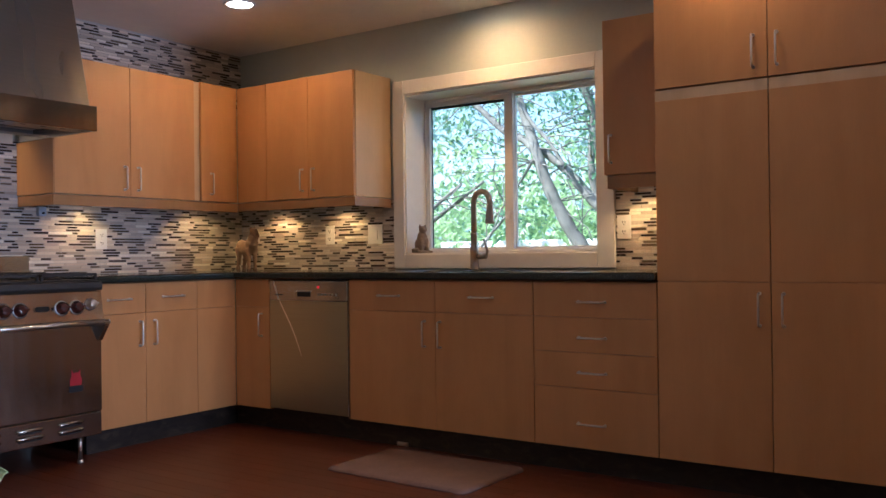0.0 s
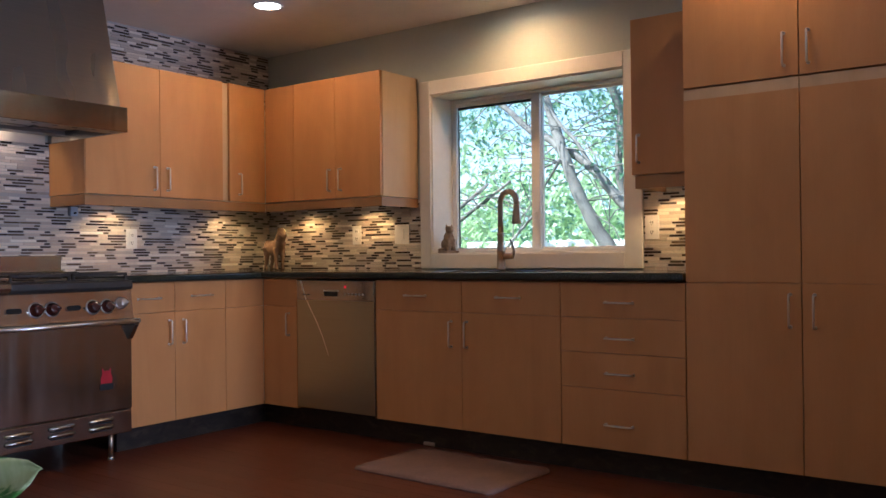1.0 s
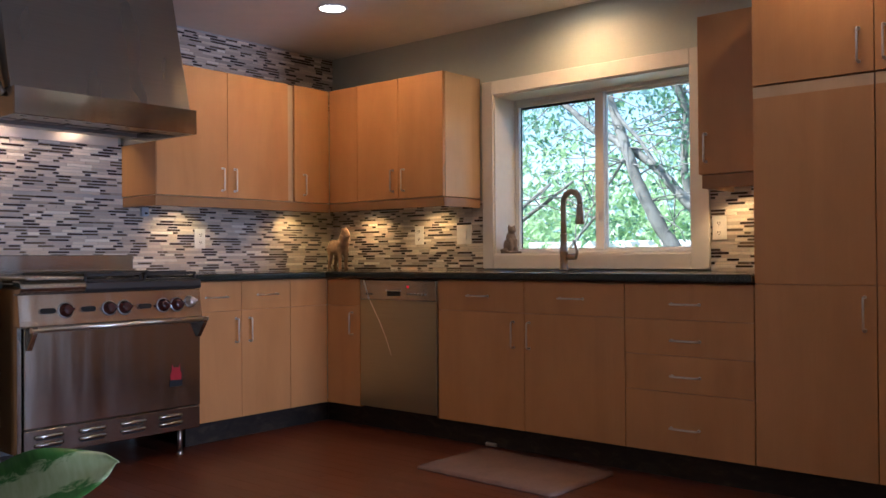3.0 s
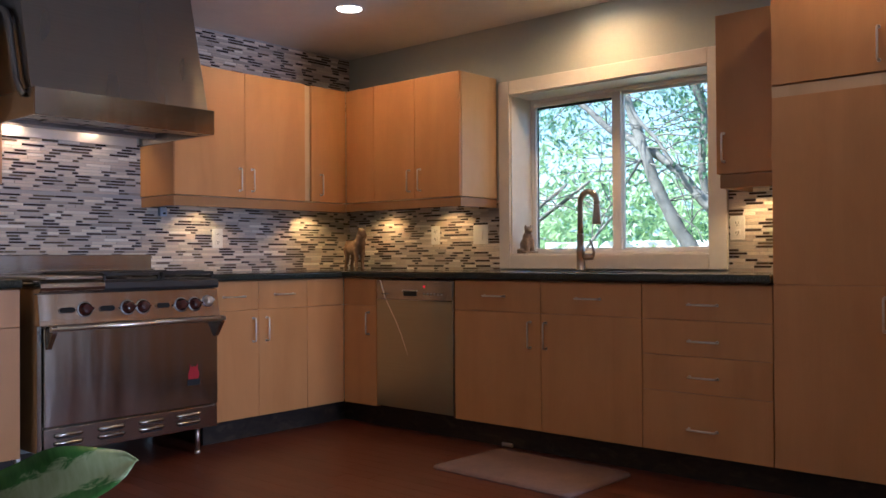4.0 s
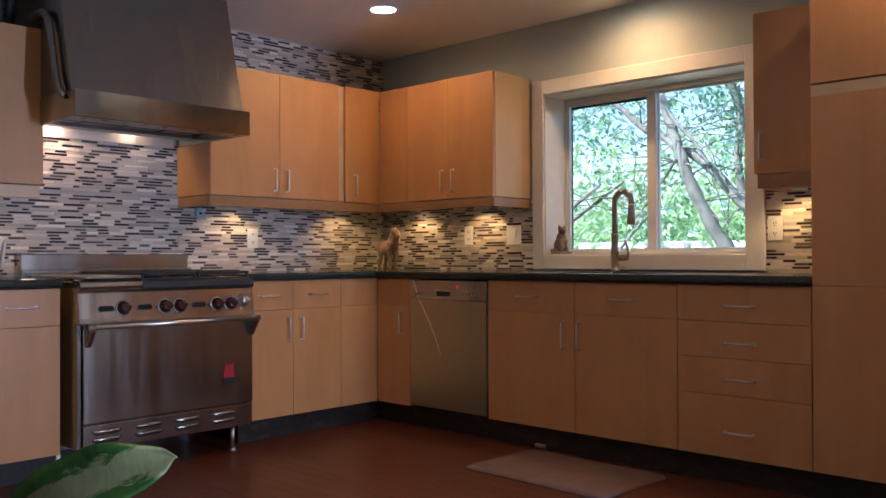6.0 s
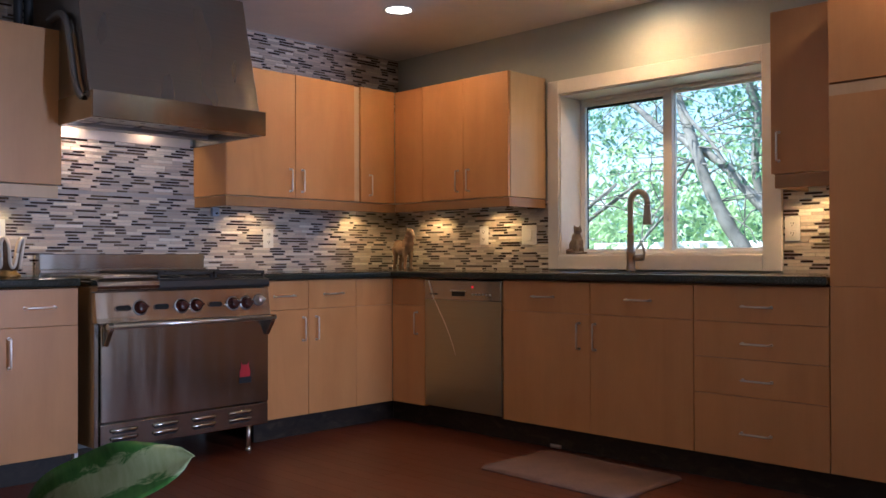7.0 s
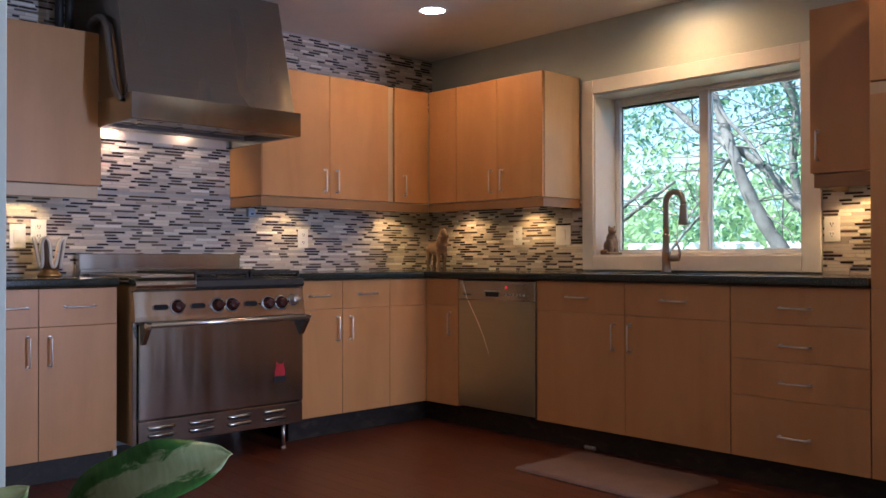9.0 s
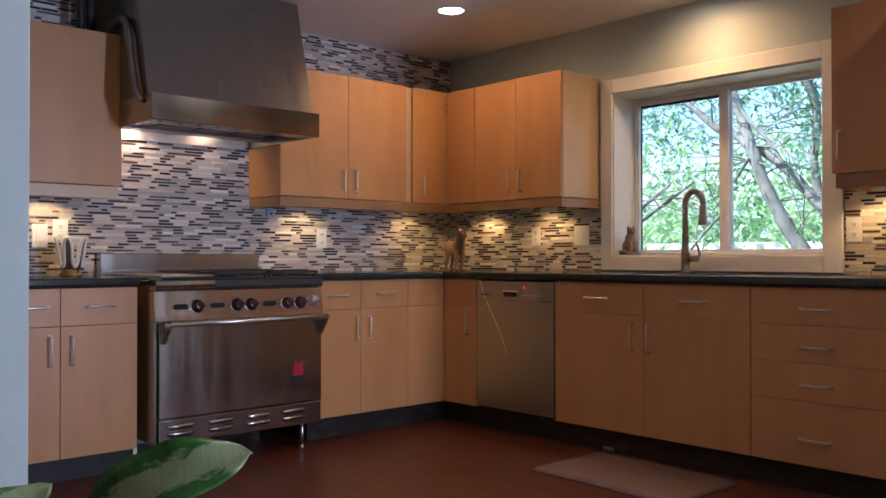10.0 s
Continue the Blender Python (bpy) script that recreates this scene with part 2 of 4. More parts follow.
GLASS = glass()
RUBBER = plain("brown_mat_rubber", (0.150, 0.086, 0.062), 0.85, vary=0.22, scale=60, bump=0.4)
LAMP_GLOW = glowing("can_glow", (1.0, 0.86, 0.66), 9.0)
PUCK_GLOW = glowing("puck_glow", (1.0, 0.80, 0.5), 6.0)


# ---- geometry helpers ----
def box(bm, x0, x1, y0, y1, z0, z1):
    m = Matrix.LocRotScale(((x0 + x1) / 2, (y0 + y1) / 2, (z0 + z1) / 2), None, (abs(x1 - x0), abs(y1 - y0), abs(z1 - z0)))
    return bmesh.ops.create_cube(bm, size=1.0, matrix=m)["verts"]


def soft(bm, width=0.0015, segments=2):
    bmesh.ops.bevel(bm, geom=bm.edges[:], offset=width, segments=segments, profile=0.5, affect="EDGES", clamp_overlap=True)
    return bm


def slab(x0, x1, y0, y1, z0, z1, width=0.0015, segments=2):
    bm = bmesh.new()
    box(bm, x0, x1, y0, y1, z0, z1)
    return soft(bm, width, segments) if width else bm


def prism(points, y0, y1, width=0.0):
    """A solid with the outline points (x, z), from y0 to y1."""
    bm = bmesh.new()
    a = [bm.verts.new((x, y0, z)) for x, z in points]
    b = [bm.verts.new((x, y1, z)) for x, z in points]
    bm.faces.new(a)
    bm.faces.new(b[::-1])
    for i in range(len(a)):
        j = (i + 1) % len(a)
        bm.faces.new((a[j], a[i], b[i], b[j]))
    bmesh.ops.recalc_face_normals(bm, faces=bm.faces[:])
    return soft(bm, width) if width else bm


def tube(bm, points, radii, sides=10):
    """A round bar along the points; radii: one number, or one for each point."""
    pts = [Vector(p) for p in points]
    if not isinstance(radii, (list, tuple)):
        radii = [radii] * len(pts)
    rings, side = [], None
    for i, p in enumerate(pts):
        d = (pts[min(i + 1, len(pts) - 1)] - pts[max(i - 1, 0)]).normalized()
        if side is None:
            side = d.orthogonal().normalized()
        side = (side - d * side.dot(d)).normalized()
        up = d.cross(side)
        rings.append([bm.verts.new(p + (side * cos(a) + up * sin(a)) * radii[i]) for a in [2 * pi * k / sides for k in range(sides)]])
    for r0, r1 in zip(rings, rings[1:]):
        for k in range(sides):
            f = bm.faces.new((r0[k], r0[(k + 1) % sides], r1[(k + 1) % sides], r1[k]))
            f.smooth = True
    bm.faces.new(rings[0][::-1])
    bm.faces.new(rings[-1])
    return bm


def lathe(profile, sides=24, centre=(0, 0, 0)):
    """Turns (radius, z) about the z axis."""
    bm = bmesh.new()
    c = Vector(centre)
    rings = [[bm.verts.new(c + Vector((max(r, 1e-4) * cos(2 * pi * k / sides), max(r, 1e-4) * sin(2 * pi * k / sides), z))) for k in range(sides)] for r, z in profile]
    for r0, r1 in zip(rings, rings[1:]):
        for k in range(sides):
            f = bm.faces.new((r0[k], r0[(k + 1) % sides], r1[(k + 1) % sides], r1[k]))
            f.smooth = True
    bm.faces.new(rings[0][::-1])
    bm.faces.new(rings[-1])
    bmesh.ops.recalc_face_normals(bm, faces=bm.faces[:])
    return bm


def smooth_path(points, steps=6):
    """Points on a smooth curve through the given ones."""
    p = [Vector(q) for q in points]
    p = [2 * p[0] - p[1]] + p + [2 * p[-1] - p[-2]]
    out = []
    for i in range(1, len(p) - 2):
        for k in range(steps):
            t = k / steps
            out.append(0.5 * (2 * p[i] + (p[i + 1] - p[i - 1]) * t + (2 * p[i - 1] - 5 * p[i] + 4 * p[i + 1] - p[i + 2]) * t * t
                              + (3 * p[i] - p[i - 1] - 3 * p[i + 1] + p[i + 2]) * t ** 3))
    return out + [p[-2]]


def mesh_of(name, bm, material):
    me = bpy.data.meshes.new(name)
    bm.to_mesh(me)
    bm.free()
    me.materials.append(material)
    return me


def thing(name, x, y, z, turn=0.0, label="", category="", group="", kind=""):
    ob = new(name)
    ob.empty_display_size = 0.05
    ob.matrix_world = pose(x, y, z, 0, 0, turn)
    return tagged(ob, label, category, group, kind)


def part(name, bm, material, parent, label=""):
    ob = new(name, bm if isinstance(bm, bpy.types.Mesh) else mesh_of(name, bm, material))
    ob.parent = parent
    return tagged(ob, label)


def solid(name, bm, material, label="", category="", group="", kind=""):
    return tagged(new(name, mesh_of(name, bm, material)), label, category, group, kind)


def at(ob, x, y, z, rx=0, ry=0, rz=0):
    ob.matrix_local = pose(x, y, z, rx, ry, rz)
    return ob


# ---- large structure ----
def wall(name, bm, material, label):
    return solid(name, bm, material, label, "wall", kind="structure")


W = (1.428, 2.692, 1.004, 1.972)     # opening of the kitchen window: x0, x1, z0, z1
NT = 0.27                           # thickness of the window wall
bm = bmesh.new()
box(bm, -0.16, W[0], 0, NT, 0, CEIL)
box(bm, W[1], EAST + 0.16, 0, NT, 0, CEIL)
box(bm, W[0], W[1], 0, NT, 0, W[2])
box(bm, W[0], W[1], 0, NT, W[3], CEIL)
wall("wall_north", bm, WALL, "sage grey painted wall with a wide window opening")
wall("wall_west", slab(-0.16, 0, SOUTH, 0, 0, CEIL, 0), WALL, "painted wall behind the mosaic tiles and range")
wall("wall_south", slab(-0.16, EAST + 0.16, SOUTH - 0.16, SOUTH, 0, CEIL, 0), TAN_WALL, "unseen wall closing the room, tan to warm bounced light")
# the slot in the east wall is added for the daylight lamp
bm = bmesh.new()
box(bm, EAST, EAST + 0.16, SOUTH, -1.85, 0, CEIL)
box(bm, EAST, EAST + 0.16, -1.65, 0, 0, CEIL)
box(bm, EAST, EAST + 0.16, -1.85, -1.65, 0, 0.34)
box(bm, EAST, EAST + 0.16, -1.85, -1.65, 2.06, CEIL)
wall("wall_east", bm, TAN_WALL, "unseen tan wall with a slot added for the daylight lamp")
# unseen, added to keep east daylight off the north fronts; white brightens steel reflections
wall("wall_daylight_screen", slab(4.31, 4.43, -1.38, 0, 0, CEIL, 0.004), WHITE, "unseen white wall added beside the pantry to screen daylight")
wall("wall_end", slab(0, 2.369, -3.675, -3.549, 0, CEIL, 0.004), plain("pale_partition_paint", (0.66, 0.70, 0.58), 0.6, vary=0.05, scale=40, bump=0.06), "pale grey painted end of a short partition wall")

# ceiling with holes for the recessed lights
bm = bmesh.new()
box(bm, -0.16, EAST + 0.16, SOUTH - 0.16, NT, CEIL, CEIL + 0.12)
solid("ceiling", bm, CEILING, "flat grey-white painted ceiling with recessed lights", "ceiling", kind="structure")
solid("roof", slab(-0.6, EAST + 0.6, SOUTH - 0.6, 0.55, CEIL + 0.16, CEIL + 0.3, 0.01), WALL, "plain flat roof slab above the room", "roof", kind="structure")
floor_base = solid("floor", slab(-0.16, EAST + 0.16, SOUTH - 0.16, NT, -0.1, -0.004, 0), TOE_MAT, "glossy dark red-brown hardwood floor of long boards", "floor", kind="structure")

# toe kicks: recessed dark plinths under the base units
TOE_BACK = 0.075
solid("toe_kick_north", slab(BASE - TOE_BACK, 4.18, -BASE + TOE_BACK, -BASE + TOE_BACK + 0.02, 0, TOE, 0.001), TOE_MAT, "dark marbled plinth under the base cabinets", "plinth", kind="structure")
solid("toe_kick_west", slab(BASE - TOE_BACK - 0.02, BASE - TOE_BACK, -1.56, -BASE + TOE_BACK - 0.001, 0, TOE, 0.001), TOE_MAT, "dark marbled plinth under the base cabinets", "plinth", kind="structure")
solid("toe_kick_southwest", slab(BASE - TOE_BACK - 0.02, BASE - TOE_BACK, -3.547, -2.545, 0, TOE, 0.001), TOE_MAT, "dark marbled plinth under the base cabinets", "plinth", kind="structure")

# ---- kitchen window ----
win = thing("window_1", 0, 0, 0, label="white sliding window with two sashes and flat white casing", category="window", kind="structure")
OX = (1.354, 2.785, 0.926, 2.052)
part("casing", slab(OX[0], W[0] + 0.004, -0.02, -0.0005, OX[2], OX[3], 0.003), WHITE, win)
part("casing", slab(W[1] - 0.004, OX[1], -0.02, -0.0005, OX[2], OX[3], 0.003), WHITE, win)
part("casing", slab(W[0] + 0.005, W[1] - 0.005, -0.02, -0.0005, W[3] - 0.004, OX[3], 0.003), WHITE, win)
part("casing", slab(W[0] + 0.005, W[1] - 0.005, -0.02, -0.0005, OX[2], W[2] + 0.004, 0.003), WHITE, win)
JY = 0.262
part("jamb", slab(W[0], W[0] + 0.012, -0.004, JY, W[2] + 0.012, W[3] - 0.012, 0.001), WHITE, win)
part("jamb", slab(W[1] - 0.012, W[1], -0.004, JY, W[2] + 0.012, W[3] - 0.012, 0.001), WHITE, win)
part("head", slab(W[0], W[1], -0.004, JY, W[3] - 0.012, W[3], 0.001), WHITE, win)
part("window_sill", slab(W[0], W[1], -0.004, JY, W[2], W[2] + 0.012, 0.001), WHITE, win)


def rim(x0, x1, z0, z1, y0, y1, w, width=0.003):
    bm = bmesh.new()
    box(bm, x0, x0 + w, y0, y1, z0, z1)
    box(bm, x1 - w, x1, y0, y1, z0, z1)
    box(bm, x0 + w, x1 - w, y0, y1, z0, z0 + w)
    box(bm, x0 + w, x1 - w, y0, y1, z1 - w, z1)
    return soft(bm, width, 2)


part("window_frame", rim(W[0] + 0.013, W[1] - 0.013, W[2] + 0.013, W[3] - 0.013, 0.192, 0.260, 0.018), VINYL, win)
for x0, x1, z1, yy, w0, w1 in ((1.448, 2.064, 1.940, 0.198, 0.022, 0.056), (2.014, 2.672, 1.952, 0.228, 0.052, 0.030)):
    bm = bmesh.new()
    z0 = W[2] + 0.020
    box(bm, x0, x0 + w0, yy, yy + 0.026, z0, z1)
    box(bm, x1 - w1, x1, yy, yy + 0.026, z0, z1)
    box(bm, x0 + w0, x1 - w1, yy, yy + 0.026, z0, z0 + 0.022)
    box(bm, x0 + w0, x1 - w1, yy, yy + 0.026, z1 - 0.026, z1)
    sash = part("sash", soft(bm, 0.003), VINYL, win)
    pane = part("pane", slab(x0 + w0 - 0.002, x1 - w1 + 0.002, yy + 0.011, yy + 0.015, z0 + 0.018, z1 - 0.018, 0), GLASS, sash, "clear glass pane")
    pane.visible_shadow = False
part("latch", slab(2.030, 2.044, 0.180, 0.197, 1.20, 1.25, 0.003), VINYL, win)
part("weatherstrip", slab(1.471, 2.007, 0.2245, 0.2275, 1.900, 1.916, 0), BLACK, win)
part("weatherstrip", slab(1.4705, 1.479, 0.2245, 0.2275, 1.04, 1.90, 0), BLACK, win)


# ---- recessed ceiling lights ----
def can_light(x, y):
    t = thing("ceiling_light", x, y, CEIL, label="round recessed ceiling light with white trim, switched on", category="ceiling light", group="recessed ceiling lights")
    part("trim_ring", lathe([(0.072, -0.001), (0.088, -0.001), (0.090, -0.003), (0.086, -0.006), (0.076, -0.005), (0.072, -0.002)], 32), WHITE, t)
    part("bulb", lathe([(0.001, -0.0055), (0.045, -0.0050), (0.071, -0.0020), (0.071, -0.0006)], 32), LAMP_GLOW, t, "glowing lamp face").visible_shadow = False
    return t


first = can_light(*CANS[0])
# the copies include the two added fill cans
for x, y in CANS[1:]:
    copy_thing(first, pose(x, y, CEIL))


# ---- handles ----
def pull(length, out=0.028, r=0.0048):
    """A bar pull along z, standing out towards -y, its feet on y = 0."""
    h = length / 2
    path = [(0, 0, -h), (0, -out * 0.7, -h)]
    path += [(0, -out * (0.7 + 0.3 * sin(a)), -h + 0.010 * (1 - cos(a))) for a in (0.5, 1.0, 1.4)]
    path += [(p[0], p[1], -p[2]) for p in path[::-1]]
    bm = tube(bmesh.new(), path, r, 8)
    for s in (-1, 1):
        tube(bm, [(0, 0.0, s * h), (0, -0.003, s * h)], 0.0075, 10)
    return mesh_of("handle", bm, CHROME)


PULL = pull(0.128)


# ---- cabinets: front along local x, facing local -y ----
def cabinet(name, x, y, turn, w, z0, z1, depth, fronts, label, group, material=None, side=None):
    t = thing(name, x, y, z0, turn, label, "cabinet", group)
    body = bmesh.new()
    box(body, 0.001, w - 0.001, 0.024, depth, 0, z1 - z0)
    part("body", soft(body, 0.001, 1), side or MAPLE, t)
    for kind, x0, x1, a0, a1, pull_at in fronts:
        front = part(kind, slab(x0 + 0.0015, x1 - 0.0015, 0, 0.019, a0 - z0 + 0.0010, a1 - z0 - 0.0010, 0.0012), material or MAPLE, t)
        if pull_at:
            hx, hz, flat = pull_at
            at(part("handle", PULL, None, front, "satin nickel bar pull"), hx, 0, hz - z0, 0, 90 if flat else 0, 0)
    return t


DR, TOPB = 0.714, 0.874
HD, HV = 0.794, 0.604
# window wall, base
base_group = "base cabinets"
cabinet("base_cabinet", BASE, -BASE, 0, 0.285, TOE, TOPB, 0.59, [
    ("drawer_front", 0.0, 0.285, DR, TOPB, None), ("door", 0.0, 0.285, TOE, DR, (0.221, HV + 0.006, False))],
    "narrow maple corner base cabinet with a blank top panel", base_group)
cabinet("sink_cabinet", 1.509, -BASE, 0, 1.127, TOE, TOPB, 0.59, [
    ("drawer_front", 0, 0.566, DR, TOPB, (0.275, HD, True)), ("drawer_front", 0.566, 1.127, DR, TOPB, (0.843, HD, True)),
    ("door", 0, 0.566, TOE, DR, (0.503, HV, False)), ("door", 0.566, 1.127, TOE, DR, (0.598, HV, False))],
    "wide maple sink cabinet with two doors under the window", base_group)
cabinet("drawer_cabinet", 2.637, -BASE, 0, 0.599, TOE, TOPB, 0.59, [
    ("drawer_front", 0, 0.599, DR, TOPB, (0.296, 0.783, True)), ("drawer_front", 0, 0.599, 0.555, DR, (0.296, 0.623, True)),
    ("drawer_front", 0, 0.599, 0.394, 0.555, (0.296, 0.466, True)), ("drawer_front", 0, 0.599, TOE, 0.394, (0.290, 0.237, True))],
    "maple base cabinet with four drawers and bar pulls", base_group)
# pantry
for x0, w, hx in ((3.238, 0.469, 0.426), (3.708, 0.470, 0.048)):
    tall = cabinet("pantry_cabinet", x0, -BASE, 0, w, TOE, 1.690, 0.61, [
        ("door", 0, w, TOE, 0.877, (hx, 0.768, False)), ("door", 0, w, 0.877, 1.645, None)],
        "tall maple pantry cabinet with stacked flat doors", "pantry cabinets")
    # the lit edge below the top doors, painted as a paler strip
    part("filler", slab(0.001, w - 0.001, 0.003, 0.016, 1.630 - TOE, 1.6895 - TOE, 0.001), MAPLE_PALE, tall, "maple filler strip, light on it put into a paler colour")
    cabinet("pantry_top_cabinet", x0, -BASE, 0, w, 1.692, 2.112, 0.61, [
        ("door", 0, w, 1.695, 2.112, (hx - 0.012, 1.802, False))],
        "maple top cabinet resting on the tall pantry", "pantry cabinets")
# range wall, base (local x runs towards the corner)
cabinet("base_cabinet", BASE, -1.56, 90, 0.942, TOE, TOPB, 0.59, [
    ("drawer_front", 0, 0.310, DR, TOPB, (0.145, HD - 0.004, True)), ("drawer_front", 0.310, 0.655, DR, TOPB, (0.486, HD, True)),
    ("door", 0, 0.310, TOE, DR, (0.272, HV, False)), ("door", 0.310, 0.655, TOE, DR, (0.363, HV, False)),
    ("panel", 0.655, 0.942, DR, TOPB, None), ("panel", 0.655, 0.942, TOE, DR, None)],
    "maple base cabinet between the range and corner", base_group)
cabinet("base_cabinet", BASE, -3.546, 90, 0.483, TOE - 0.01, TOPB - 0.008, 0.59, [
    ("drawer_front", 0, 0.483, 0.698, TOPB - 0.008, (0.24, 0.783, True)), ("door", 0, 0.483, TOE - 0.01, 0.698, (0.43, 0.590, False))],
    "maple base cabinet against the partition wall", base_group)
cabinet("base_cabinet", BASE, -3.062, 90, 0.519, TOE - 0.01, TOPB - 0.008, 0.59, [
    ("drawer_front", 0, 0.172, 0.698, TOPB - 0.008, (0.06, 0.784, True)), ("drawer_front", 0.172, 0.519, 0.698, TOPB - 0.008, (0.348, 0.783, True)),
    ("door", 0, 0.172, TOE - 0.01, 0.698, (0.127, 0.592, False)), ("door", 0.172, 0.519, TOE - 0.01, 0.698, (0.219, 0.590, False))],
    "maple base cabinet beside the range and partition", base_group)

# wall cabinets
UZ0, UZ1 = 1.352, 2.082
wall_group = "wall cabinets"
cabinet("wall_cabinet", UPPER, -UPPER, 0, 0.972, UZ0, UZ1, 0.354, [
    ("panel", 0.0, 0.262, UZ0, UZ1, None), ("door", 0.262, 0.615, UZ0, UZ1, (0.572, 1.463, False)), ("door", 0.615, 0.972, UZ0, UZ1, (0.662, 1.463, False))],
    "maple wall cabinet with blank panel, two doors and pale side", wall_group, side=MAPLE_PALE)
beside_hood = cabinet("wall_cabinet", UPPER, -1.612, 90, 1.2555, UZ0, UZ1, 0.354, [
    ("door", 0.001, 0.464, UZ0, UZ1, (0.425, 1.456, False)), ("door", 0.464, 0.915, UZ0, UZ1, (0.512, 1.456, False)),
    ("door", 0.966, 1.2555, UZ0, UZ1, (1.040, 1.46, False))],
    "long maple wall cabinet with three flat doors beside the hood", wall_group, side=MAPLE_PALE)
part("end_panel", slab(-0.004, 0.0005, 0.001, 0.354, 0, UZ1 - UZ0, 0.001), MAPLE, beside_hood)
cabinet("wall_cabinet", UPPER, -3.546, 90, 1.033, UZ0, 2.094, 0.354, [
    ("door", 0, 0.484, UZ0, 2.094, None), ("door", 0.484, 1.033, UZ0, 2.094, None)],
    "maple wall cabinet with two flat doors beside the hood", wall_group, side=MAPLE_PALE)
cabinet("wall_cabinet", 2.882, -UPPER, 0, 0.353, 1.371, 2.104, 0.354, [
    ("door", 0, 0.353, 1.371, 2.104, (0.038, 1.492, False))],
    "narrow maple wall cabinet between window and pantry", wall_group)
# light rails under the wall cabinets
rail_group = "light rails"
bm = bmesh.new()
box(bm, UPPER - 0.006, 1.332, -UPPER + 0.004, -UPPER + 0.022, 1.294, 1.3470)
box(bm, 1.314, 1.332, -UPPER + 0.022, -0.012, 1.294, 1.3470)
solid("light_rail", soft(bm, 0.002), MAPLE_RAIL, "maple light rail under the wall cabinet, shade put into its colour", "trim", rail_group, "structure")
bm = bmesh.new()
box(bm, UPPER - 0.022, UPPER - 0.004, -1.614, -UPPER + 0.003, 1.291, 1.3470)
box(bm, 0.012, UPPER - 0.022, -1.614, -1.596, 1.291, 1.3470)
solid("light_rail", soft(bm, 0.002), MAPLE_RAIL, "maple light rail under the wall cabinet, shade put into its colour", "trim", rail_group, "structure")
bm = bmesh.new()
box(bm, UPPER - 0.03, UPPER - 0.012, -3.546, -2.525, 1.288, 1.3470)
solid("light_rail", soft(bm, 0.002), MAPLE_PALE, "pale maple light rail under the wall cabinet", "trim", rail_group, "structure")
bm = bmesh.new()
box(bm, 2.896, 3.235, -UPPER + 0.008, -UPPER + 0.026, 1.306, 1.3665)
box(bm, 2.896, 2.914, -UPPER + 0.026, -0.012, 1.306, 1.3665)
solid("light_rail", soft(bm, 0.002), MAPLE_RAIL, "maple light rail under the wall cabinet, shade put into its colour", "trim", rail_group, "structure")
# puck lights
puck = None
for x, y in PUCKS:
    z = 1.3565 if x < 2 else 1.3705
    if puck is None:
        puck = thing("puck_light", x, y, z, label="small round under-cabinet light, switched on", category="light", group="under-cabinet lights")
        part("housing", lathe([(0.020, -0.0002), (0.034, -0.0002), (0.034, -0.012), (0.024, -0.014), (0.022, -0.010)], 20), CHROME, puck)
        part("lens", lathe([(0.001, -0.0105), (0.021, -0.0100), (0.021, -0.006)], 20), PUCK_GLOW, puck, "glowing lens").visible_shadow = False
    else:
        copy_thing(puck, pose(x, y, z))

# ---- worktops ----
SINK = (1.70, 2.45, -0.52, -0.17)
OV = BASE + 0.027


def top_edge(bm):
    bmesh.ops.bevel(bm, geom=bm.edges[:], offset=0.013, segments=5, profile=0.5, affect="EDGES")
    return bm


bm = bmesh.new()   # one slab with the sink cut out of it
xs, ys = (0.001, SINK[0], SINK[1], 3.236), (-OV, SINK[2], SINK[3], -0.001)
grid = [[bm.verts.new((x, y, TOP)) for y in ys] for x in xs]
for i in range(3):
    for j in range(3):
        if (i, j) != (1, 1):
            bm.faces.new((grid[i][j], grid[i + 1][j], grid[i + 1][j + 1], grid[i][j + 1]))
down = bmesh.ops.extrude_face_region(bm, geom=bm.faces[:])["geom"]
bmesh.ops.translate(bm, vec=(0, 0, TOPB + 0.003 - TOP), verts=[v for v in down if isinstance(v, bmesh.types.BMVert)])
bmesh.ops.recalc_face_normals(bm, faces=bm.faces[:])
bm.normal_update()
bmesh.ops.bevel(bm, geom=[e for e in bm.edges if e.is_manifold and e.calc_face_angle() > 1 and abs(e.verts[0].co.z - e.verts[1].co.z) < 0.001], offset=0.013, segments=5, profile=0.5, affect="EDGES")
solid("worktop", bm, GRANITE, "polished black granite worktop with a sink cut-out", "worktop")
bm = bmesh.new()
box(bm, 0.001, OV, -1.575, -OV - 0.0005, TOPB + 0.003, TOP - 0.0008)
solid("worktop", top_edge(bm), GRANITE, "short polished black granite worktop beside the range", "worktop")
bm = bmesh.new()
box(bm, 0.001, OV, -3.546, -2.538, TOPB - 0.003, TOP - 0.006)
solid("worktop", top_edge(bm), GRANITE, "short polished black granite worktop against the partition", "worktop")
# sink
sink = thing("sink", (SINK[0] + SINK[1]) / 2, (SINK[2] + SINK[3]) / 2, TOP - 0.045, label="undermounted stainless steel sink in black worktop", category="sink")
bm = bmesh.new()
sw, sd = (SINK[1] - SINK[0]) / 2, (SINK[3] - SINK[2]) / 2
box(bm, -sw, sw, -sd, sd, -0.19, 0)
bmesh.ops.delete(bm, geom=[f for f in bm.faces if f.normal.z > 0.9], context="FACES")
bm.normal_update()
bmesh.ops.solidify(bm, geom=bm.faces[:], thickness=-0.002)
part("basin", bm, STEEL, sink)
